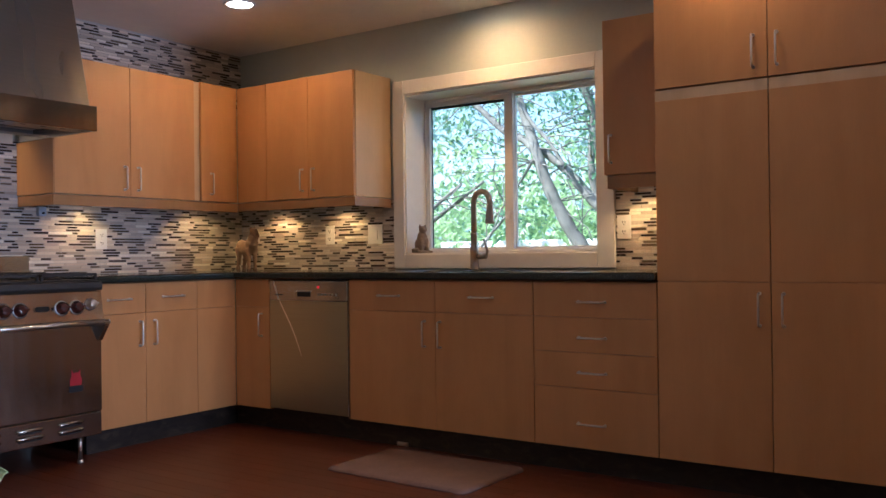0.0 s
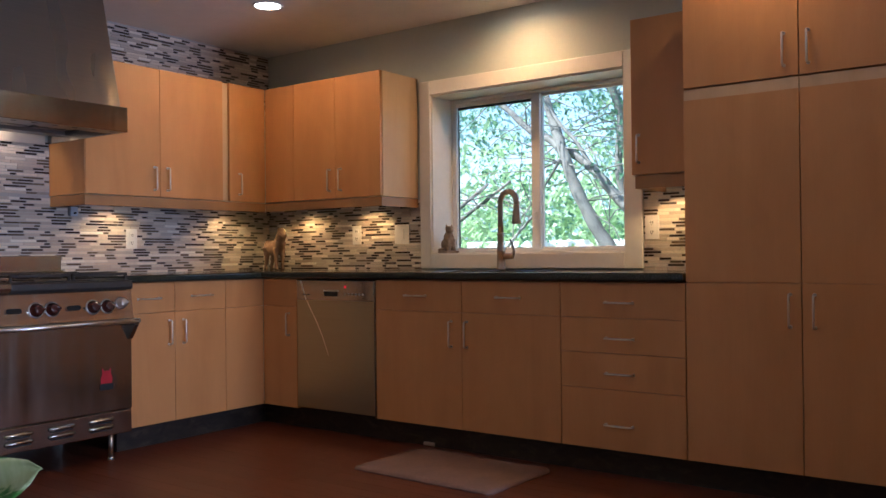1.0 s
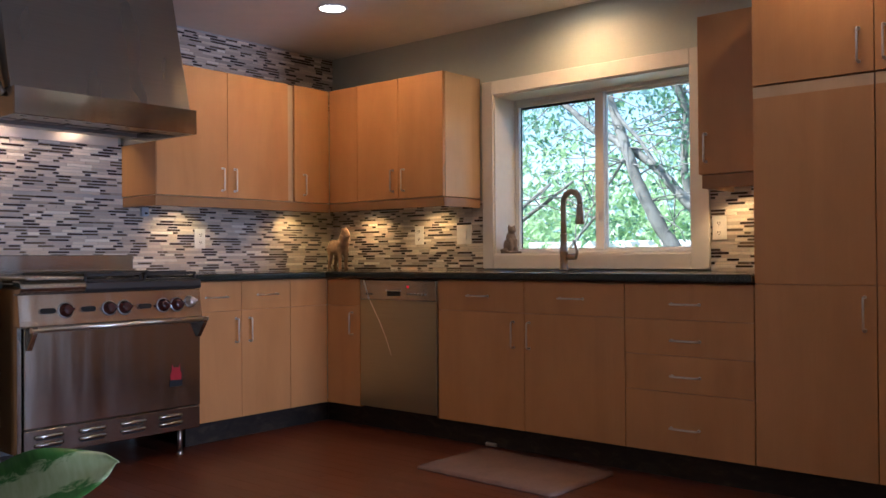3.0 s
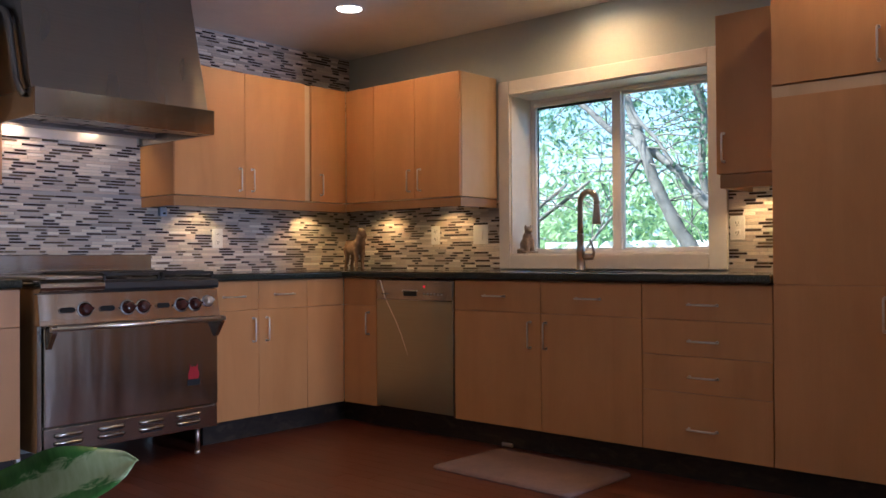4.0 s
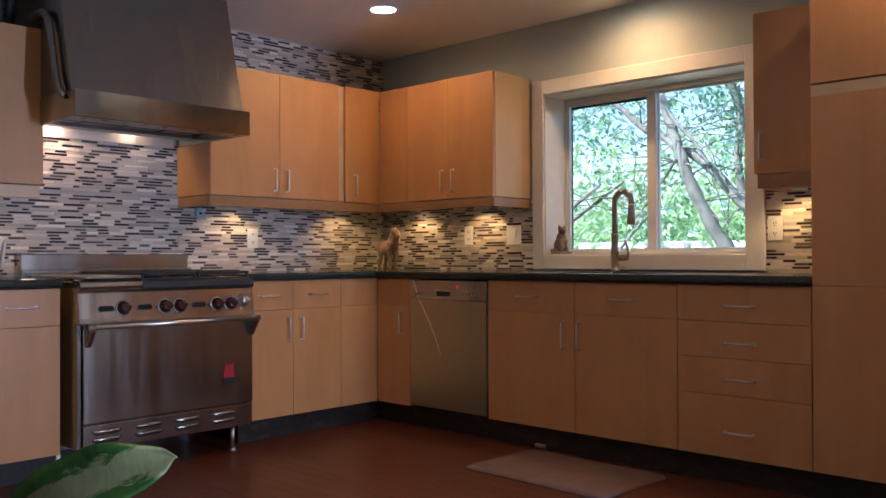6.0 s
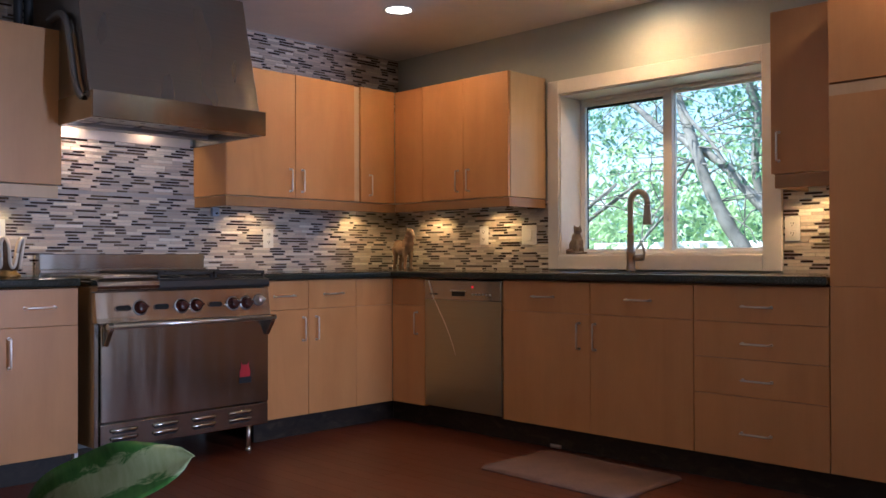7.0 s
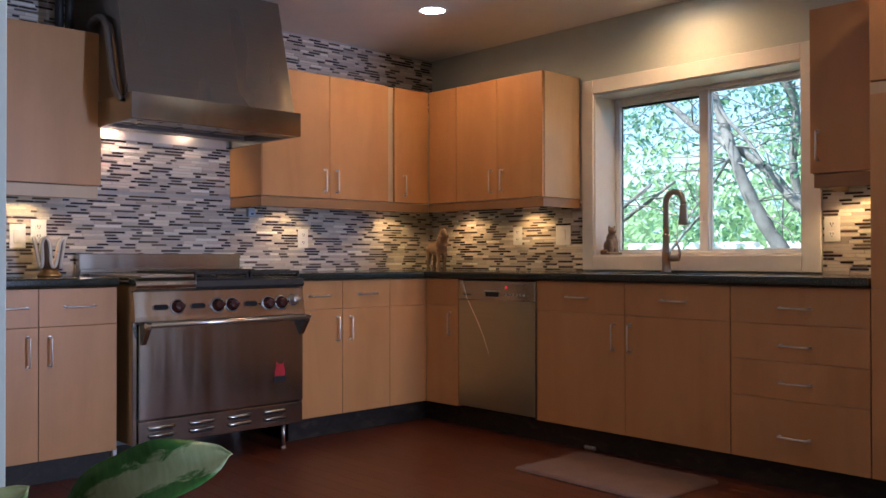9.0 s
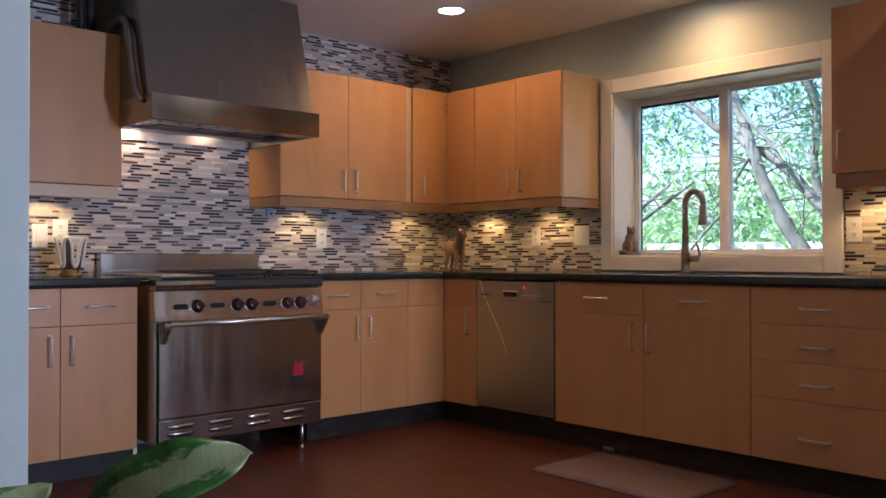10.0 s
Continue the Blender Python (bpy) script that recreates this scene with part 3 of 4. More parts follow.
part("drain", lathe([(0.001, -0.186), (0.040, -0.186), (0.045, -0.1878), (0.045, -0.1885)], 20), CHROME, sink)

# ---- range hood ----
hood = thing("range_hood", 0, -2.072, 1.637, label="large brushed stainless steel canopy range hood", category="range hood")
hw = 0.458
z1, ztop = 0.123, 0.745
part("lip", slab(0.728, 0.740, -hw, hw, 0, z1, 0.002), STEEL_LIP, hood)
for s in (-1, 1):
    part("lip", slab(0.012, 0.7275, s * hw, s * (hw - 0.012), 0, z1, 0.002), STEEL, hood)
part("shelf", slab(0.012, 0.728, -hw + 0.0125, hw - 0.0125, z1 - 0.014, z1, 0.001), STEEL, hood)
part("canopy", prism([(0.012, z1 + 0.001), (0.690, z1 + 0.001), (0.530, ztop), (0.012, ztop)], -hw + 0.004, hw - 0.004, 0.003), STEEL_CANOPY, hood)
part("back_panel", slab(0.0105, 0.020, -hw + 0.03, hw - 0.03, -0.006, 0.10, 0.001), plain("satin_steel_strip", (0.72, 0.63, 0.56), 0.5, 1.0, vary=0.06, bump=0.02), hood, "bright stainless strip on the wall")
for k in range(4):
    y = -0.33 + k * 0.22
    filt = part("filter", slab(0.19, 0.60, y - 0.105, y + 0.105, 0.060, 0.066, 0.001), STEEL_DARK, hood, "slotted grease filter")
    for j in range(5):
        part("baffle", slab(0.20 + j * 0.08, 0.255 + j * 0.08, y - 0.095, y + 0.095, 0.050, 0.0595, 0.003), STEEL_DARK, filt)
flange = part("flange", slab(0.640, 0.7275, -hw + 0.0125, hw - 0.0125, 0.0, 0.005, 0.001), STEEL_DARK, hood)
for k in range(9):
    part("flange_slot", slab(0.690, 0.702, -0.40 + k * 0.1 - 0.012, -0.40 + k * 0.1 + 0.012, -0.0012, 0.0004, 0), BLACK, flange)
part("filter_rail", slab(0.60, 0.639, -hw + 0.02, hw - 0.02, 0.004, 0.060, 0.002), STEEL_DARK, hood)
# added dark block that hides the lenses and confines the lamp light
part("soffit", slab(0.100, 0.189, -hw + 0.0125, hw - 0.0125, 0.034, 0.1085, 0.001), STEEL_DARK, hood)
# the right-hand lens belongs to the added fill lamp
for y in (-0.258, 0.212):
    part("lamp_lens", lathe([(0.001, 0.091), (0.030, 0.092), (0.030, 0.1085)], 20, (0.060, y, 0)), PUCK_GLOW, hood, "glowing hood lamp").visible_shadow = False
# conduit down the side of the hood
bm = bmesh.new()
path = smooth_path([(0.30, -2.552, 2.14), (0.42, -2.552, 2.155), (0.50, -2.552, 2.11), (0.545, -2.552, 1.98), (0.59, -2.552, 1.83), (0.615, -2.552, 1.785), (0.632, -2.545, 1.752), (0.640, -2.531, 1.735)], 5)
tube(bm, path, 0.017, 12)
pipe = solid("conduit", bm, plain("dull_conduit", (0.30, 0.28, 0.26), 0.45, 1.0, vary=0.1, bump=0.02), "curved grey metal conduit beside the hood", "pipe")
bm = bmesh.new()
for y in (-2.600, -2.648):
    tube(bm, [(0.17, y, 2.0825), (0.17, y, CEIL - 0.001)], 0.021, 14)
solid("vent_pipes", bm, IRON, "pair of dark vertical pipes above the wall cabinet", "pipe")

# ---- range ----
rng = thing("range", 0, -2.050, 0, label="wide stainless steel professional gas range on legs", category="range")
hw = 0.462
RZ = 0.140
FX = 0.715
part("body", slab(0.03, FX - 0.03, -hw, hw, RZ, 0.895, 0.003), STEEL, rng)
for s in (-1, 1):
    part("front_post", slab(FX - 0.032, FX - 0.004, s * hw - (0 if s < 0 else 0.022), s * hw + (0.022 if s < 0 else 0), RZ, 0.705, 0.003), STEEL, rng)
door = part("oven_door", slab(FX - 0.028, FX + 0.012, -hw + 0.026, hw - 0.003, 0.252, 0.690, 0.005, 3), STEEL_V, rng)
bm = bmesh.new()
tube(bm, [(FX + 0.066, -hw + 0.03, 0.692), (FX + 0.066, hw + 0.004, 0.692)], 0.0125, 14)
part("handle", bm, CHROME, door, "polished steel bar handle")
for s in (-1, 1):
    y = s * (hw - 0.045) + (0.0 if s < 0 else 0.030)
    part("bracket", prism([(FX + 0.010, 0.60), (FX + 0.022, 0.60), (FX + 0.075, 0.672), (FX + 0.078, 0.704), (FX + 0.060, 0.708), (FX + 0.010, 0.700)], y - 0.011, y + 0.011, 0.002), STEEL, door)
# badge on the door: plain shapes only
outline = [(0.000, 0.35), (0.074, 0.35), (0.079, 0.42), (0.067, 0.465), (0.069, 0.545), (0.052, 0.495), (0.038, 0.512), (0.024, 0.495), (0.009, 0.55), (0.010, 0.465), (-0.002, 0.42)]
bm2 = prism([(u * 0.80, 0.392 + (v - 0.35) * 0.40) for u, v in outline], -0.002, 0)
backing = [(-0.004, 0.386), (0.066, 0.386), (0.067, 0.420), (0.062, 0.449), (0.052, 0.461), (0.036, 0.467), (0.020, 0.460), (0.004, 0.446), (-0.003, 0.424)]
at(part("badge_rim", prism(backing, -0.001, 0), STEEL, door, "bright rim round the badge"), FX + 0.0118, 0.285, 0, 0, 0, 90)
badge = at(part("badge", bm2, RED, door, "small red enamel badge"), FX + 0.0124, 0.285, 0, 0, 0, 90)
part("badge_base", slab(FX + 0.0122, FX + 0.0142, 0.280, 0.352, 0.360, 0.390, 0), BLACK, door, "dark plate under the badge")
# lower panel with louvres
low = part("lower_panel", slab(FX - 0.028, FX + 0.006, -hw + 0.026, hw - 0.003, RZ - 0.006, 0.244, 0.003), STEEL, rng)
for k in range(4):
    for j in range(2):
        y = -0.325 + k * 0.205
        z = 0.176 + j * 0.036
        bm = bmesh.new()
        tube(bm, [(FX + 0.003, y - 0.062, z), (FX + 0.009, y - 0.056, z), (FX + 0.009, y + 0.056, z), (FX + 0.003, y + 0.062, z)], 0.0095, 8)
        part("louvre", bm, STEEL, low)
        part("louvre_slot", slab(FX + 0.0055, FX + 0.0075, y - 0.056, y + 0.056, z - 0.016, z - 0.009, 0), BLACK, low)
SLOT_BLACK = plain("matt_black", (0.008, 0.008, 0.008), 0.9, vary=0.1, bump=0.0)
# control panel and knobs
pan = part("control_panel", prism([(FX - 0.03, 0.705), (FX + 0.028, 0.705), (FX + 0.022, 0.73), (FX + 0.004, 0.845), (FX - 0.03, 0.845)], -hw, hw, 0.002), STEEL_PANEL, rng)


def knob(y, z, r, material):
    x = FX + 0.022 - (z - 0.73) * 0.157
    k = lathe([(r, 0), (r, 0.008), (r * 0.82, 0.012), (r * 0.78, 0.030), (r * 0.6, 0.034), (0.001, 0.034)], 20)
    box(k, -r * 0.16, r * 0.16, -r * 0.8, r * 0.8, 0.033, 0.042)
    o = part("knob", k, material, pan, "dark red knob" if material is KNOB else "steel knob")
    at(o, x, y, z, 0, 81, 0)
    ring = part("bezel", lathe([(r * 1.15, -0.001), (r * 1.2, 0.001), (r * 1.2, 0.003), (r, 0.004)], 20), STEEL_DARK, pan)
    at(ring, x, y, z, 0, 81, 0)


for y in (-0.252, -0.042, 0.036, 0.243, 0.320):
    knob(y, 0.770, 0.031, KNOB)
knob(0.396, 0.782, 0.026, CHROME)
for y in (-0.335, -0.146, 0.142):
    for size, d, m, word in ((0.0150, -0.004, STEEL, "bright slot surround"), (0.0120, -0.0055, SLOT_BLACK, "black oval vent slot")):
        ring = [(0.024 + size * cos(q * pi / 8), size * sin(q * pi / 8)) for q in range(-4, 5)] + [(-0.024 - size * cos(q * pi / 8), -size * sin(q * pi / 8)) for q in range(-4, 5)]
        at(part("slot_plate", prism(ring, d, 0.003), m, pan, word), FX + 0.0165, y, 0.770, -9, 0, 90)
nose = [(FX - 0.04, 0.848), (FX + 0.012, 0.848), (FX + 0.036, 0.858), (FX + 0.044, 0.874), (FX + 0.040, 0.892), (FX + 0.024, 0.904), (FX - 0.04, 0.906)]
part("bullnose", prism(nose, -hw - 0.002, -0.166, 0.003), STEEL, rng, "bright rounded steel front edge")
part("front_rail", prism([(FX - 0.04, 0.848), (FX + 0.010, 0.848), (FX + 0.018, 0.862), (FX + 0.014, 0.892), (FX - 0.04, 0.898)], -0.164, hw + 0.002, 0.003), IRON, rng, "black front rail below the grates")
# griddle, burners, grates
part("griddle", slab(0.10, FX + 0.02, -hw + 0.03, -0.165, 0.9065, 0.922, 0.004), STEEL, rng, "flat steel griddle plate")
part("burner_tray", slab(0.09, FX - 0.01, -0.16, hw - 0.01, 0.896, 0.902, 0.002), IRON, rng)
for gy in (-0.005, 0.300):
    for gx in (0.255, 0.545):
        part("burner", lathe([(0.055, 0.902), (0.052, 0.912), (0.036, 0.916), (0.034, 0.922), (0.001, 0.923)], 20, (gx, gy, 0)), IRON, rng)
    bm = bmesh.new()
    x0, x1, y0, y1 = 0.105, FX - 0.005, gy - 0.148, gy + 0.148
    for a, b, c, d in ((x0, x1, y0, y0 + 0.014), (x0, x1, y1 - 0.014, y1), (x0, x0 + 0.014, y0, y1), (x1 - 0.014, x1, y0, y1), ((x0 + x1) / 2 - 0.007, (x0 + x1) / 2 + 0.007, y0, y1)):
        box(bm, a, b, c, d, 0.920, 0.934)
    for gx in (0.255, 0.545):
        box(bm, gx - 0.006, gx + 0.006, y0, gy - 0.03, 0.922, 0.938)
        box(bm, gx - 0.006, gx + 0.006, gy + 0.03, y1, 0.922, 0.938)
        box(bm, gx - 0.14, gx - 0.03, gy - 0.006, gy + 0.006, 0.922, 0.938)
        box(bm, gx + 0.03, gx + 0.14, gy - 0.006, gy + 0.006, 0.922, 0.938)
    for a in (x0 + 0.007, x1 - 0.007):
        for b in (y0 + 0.007, y1 - 0.007):
            box(bm, a - 0.007, a + 0.007, b - 0.007, b + 0.007, 0.902, 0.921)
    part("grate", soft(bm, 0.002, 1), IRON, rng, "black cast iron grate")
part("back_guard", slab(0.022, 0.075, -hw, hw, 0.896, 1.024, 0.004), STEEL, rng, "low stainless back guard")
part("guard_ledge", slab(0.076, 0.096, -hw, hw, 0.925, 0.945, 0.003), STEEL, rng)
for x in (0.10, FX - 0.04):
    for y in (-hw + 0.07, hw - 0.092):
        part("leg", lathe([(0.012, 0.018), (0.012, RZ + 0.001)], 14, (x, y, 0)), CHROME, rng)
        part("foot", lathe([(0.016, 0.0), (0.017, 0.006), (0.014, 0.018)], 14, (x, y, 0)), CHROME, rng)
solid("floor_box", slab(0.46, 0.57, -2.542, -2.522, 0.0, 0.112, 0.004), PLATE, "small pale box on the floor beside the range", "box")

# ---- dishwasher ----
dw = thing("dishwasher", 0.905, -BASE, TOE, label="stainless steel built-in dishwasher with button panel", category="dishwasher")
w = 0.600
part("tub", slab(0.004, w - 0.006, 0.022, 0.57, 0, 0.745, 0.002), BLACK, dw)
part("door", slab(0.004, w - 0.008, -0.004, 0.02, 0.012, 0.6305, 0.0015), STEEL_DW, dw)
panel = part("control_panel", slab(0.004, w - 0.008, -0.004, 0.02, 0.632, 0.744, 0.003), STEEL, dw)
part("handle_recess", slab(0.225, 0.325, -0.0066, -0.0036, 0.655, 0.684, 0.0012), BLACK, panel, "dark recessed grip")
part("handle_lip", slab(0.220, 0.330, -0.0105, -0.004, 0.682, 0.690, 0.002), CHROME, panel)
part("indicator", slab(0.376, 0.392, -0.0060, -0.0036, 0.702, 0.716, 0.001), glowing("red_led", (0.8, 0.02, 0.03), 0.3), panel, "glowing red indicator")
for k in range(6):
    part("button", lathe([(0.0055, 0), (0.0055, 0.004), (0.004, 0.005), (0.001, 0.005)], 10), CHROME, panel).matrix_local = pose(0.385 + k * 0.026, -0.0038, 0.668, 90)
part("vent", slab(0.045, 0.11, -0.006, -0.0036, 0.660, 0.666, 0.001), BLACK, panel)
# a slanting reflection on the steel, painted as pale raised strips
PALE_GLINT = plain("painted_glint", (0.88, 0.80, 0.68), 0.5, 0.0, vary=0.1, scale=200, bump=0.1)


def glint(points, z0):
    """A narrow bright glint, thinning at its end; points are (x, z, half width) on the door."""
    bm = bmesh.new()
    rows = [[bm.verts.new((x + s * h, -0.0043, z - z0)) for s in (-1, 1)] for x, z, h in points]
    for a, b in zip(rows, rows[1:]):
        bm.faces.new((a[0], a[1], b[1], b[0]))
    bmesh.ops.recalc_face_normals(bm, faces=bm.faces[:])
    bmesh.ops.solidify(bm, geom=bm.faces[:], thickness=0.0004)
    return bm


part("glint", glint([(0.036, 0.742, 0.0050), (0.052, 0.700, 0.0054), (0.076, 0.635, 0.0050)], 0), PALE_GLINT, dw, "long bright glint painted onto the steel")
part("glint", glint([(0.084, 0.628, 0.0048), (0.120, 0.570, 0.0050), (0.163, 0.505, 0.0046), (0.207, 0.425, 0.0038), (0.240, 0.350, 0.0024), (0.254, 0.315, 0.0005)], 0), PALE_GLINT, dw, "long bright glint painted onto the steel")
part("edge_strip", slab(w - 0.0065, w + 0.001, -0.003, 0.02, 0.0, 0.746, 0.001), STEEL, dw, "bright edge strip")

# ---- tap ----
tap = thing("tap", 1.985, -0.105, TOP, label="tall gooseneck pull-down kitchen tap in brushed nickel", category="tap")
part("base", lathe([(0.030, 0.0), (0.030, 0.006), (0.024, 0.012), (0.0225, 0.05), (0.0225, 0.10), (0.026, 0.105), (0.024, 0.112), (0.019, 0.135), (0.018, 0.19), (0.0205, 0.195), (0.0205, 0.203), (0.0175, 0.206)], 24), BRONZE, tap)
bm = bmesh.new()
cx = Vector((0.97, -0.24, 0))
arc = [Vector((0, 0, 0.20)), Vector((0, 0, 0.28)), Vector((0, 0, 0.345))]
arc += [cx * (0.064 * (1 - cos(a))) + Vector((0, 0, 0.375 + 0.058 * sin(a))) for a in [pi * k / 10 for k in range(11)]]
arc += [cx * 0.128 + Vector((0, 0, 0.36))]
tube(bm, arc, 0.0165, 14)
part("neck", bm, BRONZE, tap)
sp = lathe([(0.0165, 0.362), (0.0185, 0.355), (0.0185, 0.345), (0.021, 0.31), (0.026, 0.268), (0.026, 0.256), (0.02, 0.252), (0.001, 0.252)], 20, tuple(cx * 0.128))
part("spray_head", sp, BRONZE, tap)
bm = bmesh.new()
tube(bm, [(0.012, 0.004, 0.075), (0.062, 0.016, 0.078), (0.070, 0.018, 0.079)], [0.017, 0.017, 0.015], 14)
tube(bm, [(0.068, 0.017, 0.08), (0.074, 0.018, 0.105), (0.066, 0.012, 0.145), (0.054, 0.008, 0.172)], [0.009, 0.008, 0.006, 0.005], 10)
part("lever", bm, BRONZE, tap)


# ---- outlets and switches ----
def outlet(x, y, z, turn, rocker=False, wide=False, label=""):
    w, h = (0.058 if wide else 0.038), 0.060
    t = thing("light_switch" if rocker else "wall_outlet", x, y, z, turn, label or ("white rocker light switch on mosaic tiles" if rocker else "white double wall outlet on mosaic tiles"),
              "switch" if rocker else "outlet", "switches and outlets")
    part("plate", slab(-w, w, -0.006, 0, -h, h, 0.003), PLATE, t)
    if rocker:
        part("rocker", slab(-0.020, 0.020, -0.010, -0.005, -0.034, 0.034, 0.003), PLATE, t)
    else:
        for s in (-1, 1):
            sock = part("socket", slab(-0.017, 0.017, -0.009, -0.005, s * 0.024 - 0.014, s * 0.024 + 0.014, 0.004), PLATE, t)
            for dx in (-0.006, 0.006):
                part("slot", slab(dx - 0.0015, dx + 0.0015, -0.0096, -0.0088, s * 0.024 - 0.004, s * 0.024 + 0.007, 0), BLACK, sock)
            part("earth_hole", slab(-0.0025, 0.0025, -0.0096, -0.0088, s * 0.024 - 0.011, s * 0.024 - 0.007, 0), BLACK, sock)
    part("screw", lathe([(0.003, 0), (0.003, 0.001), (0.001, 0.0015)], 8), CHROME, t).matrix_local = pose(0, -0.006, 0, 90)
    return t


TF = 0.0102   # face of the tiles
outlet(TF, -1.107, 1.121, 90)
outlet(0.832, -TF, 1.139, 0)
outlet(1.204, -TF, 1.135, 0, rocker=True, wide=True)
outlet(2.836, -TF, 1.133, 0)
outlet(TF, -2.789, 1.110, 90, rocker=True)
outlet(TF, -2.69, 1.135, 90)
plug = thing("plug_adapter", TF, -1.487, 1.272, 90, "small pale blue plug box under the wall cabinet", "plug")
part("body", slab(-0.022, 0.022, -0.030, 0, -0.026, 0.026, 0.004), plain("pale_blue_plastic", (0.42, 0.5, 0.62), 0.4), plug)
part("cord_boss", lathe([(0.006, 0), (0.006, 0.012), (0.004, 0.014)], 10), BLACK, plug).matrix_local = pose(0, -0.03, -0.01, 90)


# ---- figures and ornaments ----
def blob(bm, c, r, turn=(0, 0, 0)):
    m = Matrix.LocRotScale(c, Euler([radians(a) for a in turn]), r)
    bmesh.ops.create_uvsphere(bm, u_segments=16, v_segments=10, radius=1.0, matrix=m)


def fuse(ob, size):
    mod = ob.modifiers.new("fuse", "REMESH")
    mod.mode, mod.voxel_size, mod.use_smooth_shade = "VOXEL", size, True
    sm = ob.modifiers.new("soften", "SMOOTH")
    sm.factor, sm.iterations = 0.5, 3
    return ob


TERRA = plain("carved_sandstone", (0.27, 0.17, 0.11), 0.8, vary=0.25, scale=45, bump=0.35)
bm = bmesh.new()   # horse, facing local +x
blob(bm, (0, 0, 0.155), (0.095, 0.042, 0.05), (0, -4, 0))
blob(bm, (0.06, 0, 0.168), (0.045, 0.043, 0.055))
blob(bm, (-0.065, 0, 0.165), (0.04, 0.042, 0.048))
tube(bm, smooth_path([(0.055, 0, 0.16), (0.085, 0, 0.205), (0.097, 0, 0.245), (0.100, 0, 0.262)], 4), [0.045] * 4 + [0.036] * 4 + [0.028] * 4 + [0.024], 12)
tube(bm, [(0.085, 0, 0.268), (0.115, 0, 0.262), (0.145, 0, 0.238), (0.156, 0, 0.228)], [0.024, 0.025, 0.017, 0.014], 12)
for s in (-1, 1):
    tube(bm, [(0.090, s * 0.013, 0.275), (0.088, s * 0.015, 0.302)], [0.009, 0.003], 8)
    tube(bm, [(0.068, s * 0.024, 0.15), (0.072, s * 0.024, 0.08), (0.072, s * 0.024, 0.02), (0.076, s * 0.024, 0.002)], [0.024, 0.015, 0.0115, 0.016], 10)
    tube(bm, [(-0.07, s * 0.024, 0.155), (-0.062, s * 0.024, 0.09), (-0.082, s * 0.024, 0.03), (-0.078, s * 0.024, 0.002)], [0.030, 0.017, 0.0115, 0.016], 10)
tube(bm, smooth_path([(-0.095, 0, 0.18), (-0.118, 0, 0.165), (-0.122, 0, 0.10), (-0.115, 0, 0.05)], 4), 0.012, 8)
tube(bm, smooth_path([(0.088, 0, 0.285), (0.072, 0, 0.25), (0.045, 0, 0.205), (0.03, 0, 0.19)], 4), 0.011, 8)
horse = fuse(solid("horse_figurine", bm, TERRA, "brown carved horse statuette standing on black worktop", "figurine"), 0.0045)
horse.matrix_world = pose(0.215, -0.155, TOP, 0, 0, -14) @ Matrix.Scale(0.96, 4)

CATM = plain("speckled_stone", (0.25, 0.19, 0.14), 0.75, vary=0.35, scale=60, bump=0.25)
bm = bmesh.new()   # sitting cat
box(bm, -0.05, 0.055, -0.035, 0.035, 0, 0.012)
blob(bm, (-0.008, 0, 0.05), (0.044, 0.032, 0.045))
blob(bm, (0.006, 0, 0.088), (0.030, 0.026, 0.045), (0, -8, 0))
blob(bm, (0.016, 0, 0.140), (0.024, 0.021, 0.022))
blob(bm, (0.034, 0, 0.134), (0.012, 0.013, 0.010))
for s in (-1, 1):
    tube(bm, [(0.012, s * 0.013, 0.152), (0.010, s * 0.016, 0.174)], [0.009, 0.002], 8)
    tube(bm, [(0.026, s * 0.014, 0.085), (0.032, s * 0.014, 0.04), (0.036, s * 0.014, 0.012)], [0.011, 0.009, 0.011], 8)
tube(bm, smooth_path([(-0.045, 0.0, 0.02), (-0.03, -0.036, 0.02), (0.02, -0.034, 0.018)], 5), 0.009, 8)
cat = fuse(solid("cat_figurine", bm, CATM, "small speckled sitting cat statuette on the white window sill", "figurine"), 0.0038)
cat.matrix_world = pose(1.512, 0.05, W[2] + 0.0125, 0, 0, -28) @ Matrix.Diagonal((1.15, 1.2, 1.0, 1))

vase = thing("sculptural_vase", 0.20, -2.70, TOP - 0.006, label="white wavy-rimmed vase with brown inside and gold base", category="vase")
CREAM = plain("cream_glaze", (0.80, 0.74, 0.64), 0.25, vary=0.06, scale=30, bump=0.02, coat=0.4)
BROWN = plain("brown_glaze", (0.20, 0.11, 0.06), 0.3, vary=0.25, scale=30, bump=0.05, coat=0.3)
part("foot", lathe([(0.050, 0), (0.056, 0.004), (0.052, 0.014), (0.036, 0.026), (0.040, 0.034)], 24), plain("dull_gold", (0.55, 0.36, 0.14), 0.35, 1.0), vase, "dull gold foot")
bm = bmesh.new()   # wall of the bowl with a deeply waved edge
N, waves = 150, 5


def wave(k, r, z):
    """A point of the looped rim: swelling at the crests, narrow between them."""
    s = 2 * pi * k * waves / N
    a = (s - 0.36 * sin(2 * s)) / waves + 0.35
    z1 = z + 0.070 * sin(s)
    r1 = r + 0.030 * (z1 / 0.19)
    return r1 * cos(a), r1 * sin(a), z1


lo, hi = [], []
for k in range(N):
    x, y, z1 = wave(k, 0.038, 0.114)
    u = Vector((x, y)).normalized()
    lo.append(bm.verts.new((0.038 * u.x, 0.038 * u.y, 0.030)))
    hi.append(bm.verts.new((x, y, z1)))
for k in range(N):
    bm.faces.new((lo[k], lo[(k + 1) % N], hi[(k + 1) % N], hi[k])).smooth = True
bm.normal_update()
bmesh.ops.solidify(bm, geom=bm.faces[:], thickness=0.003)
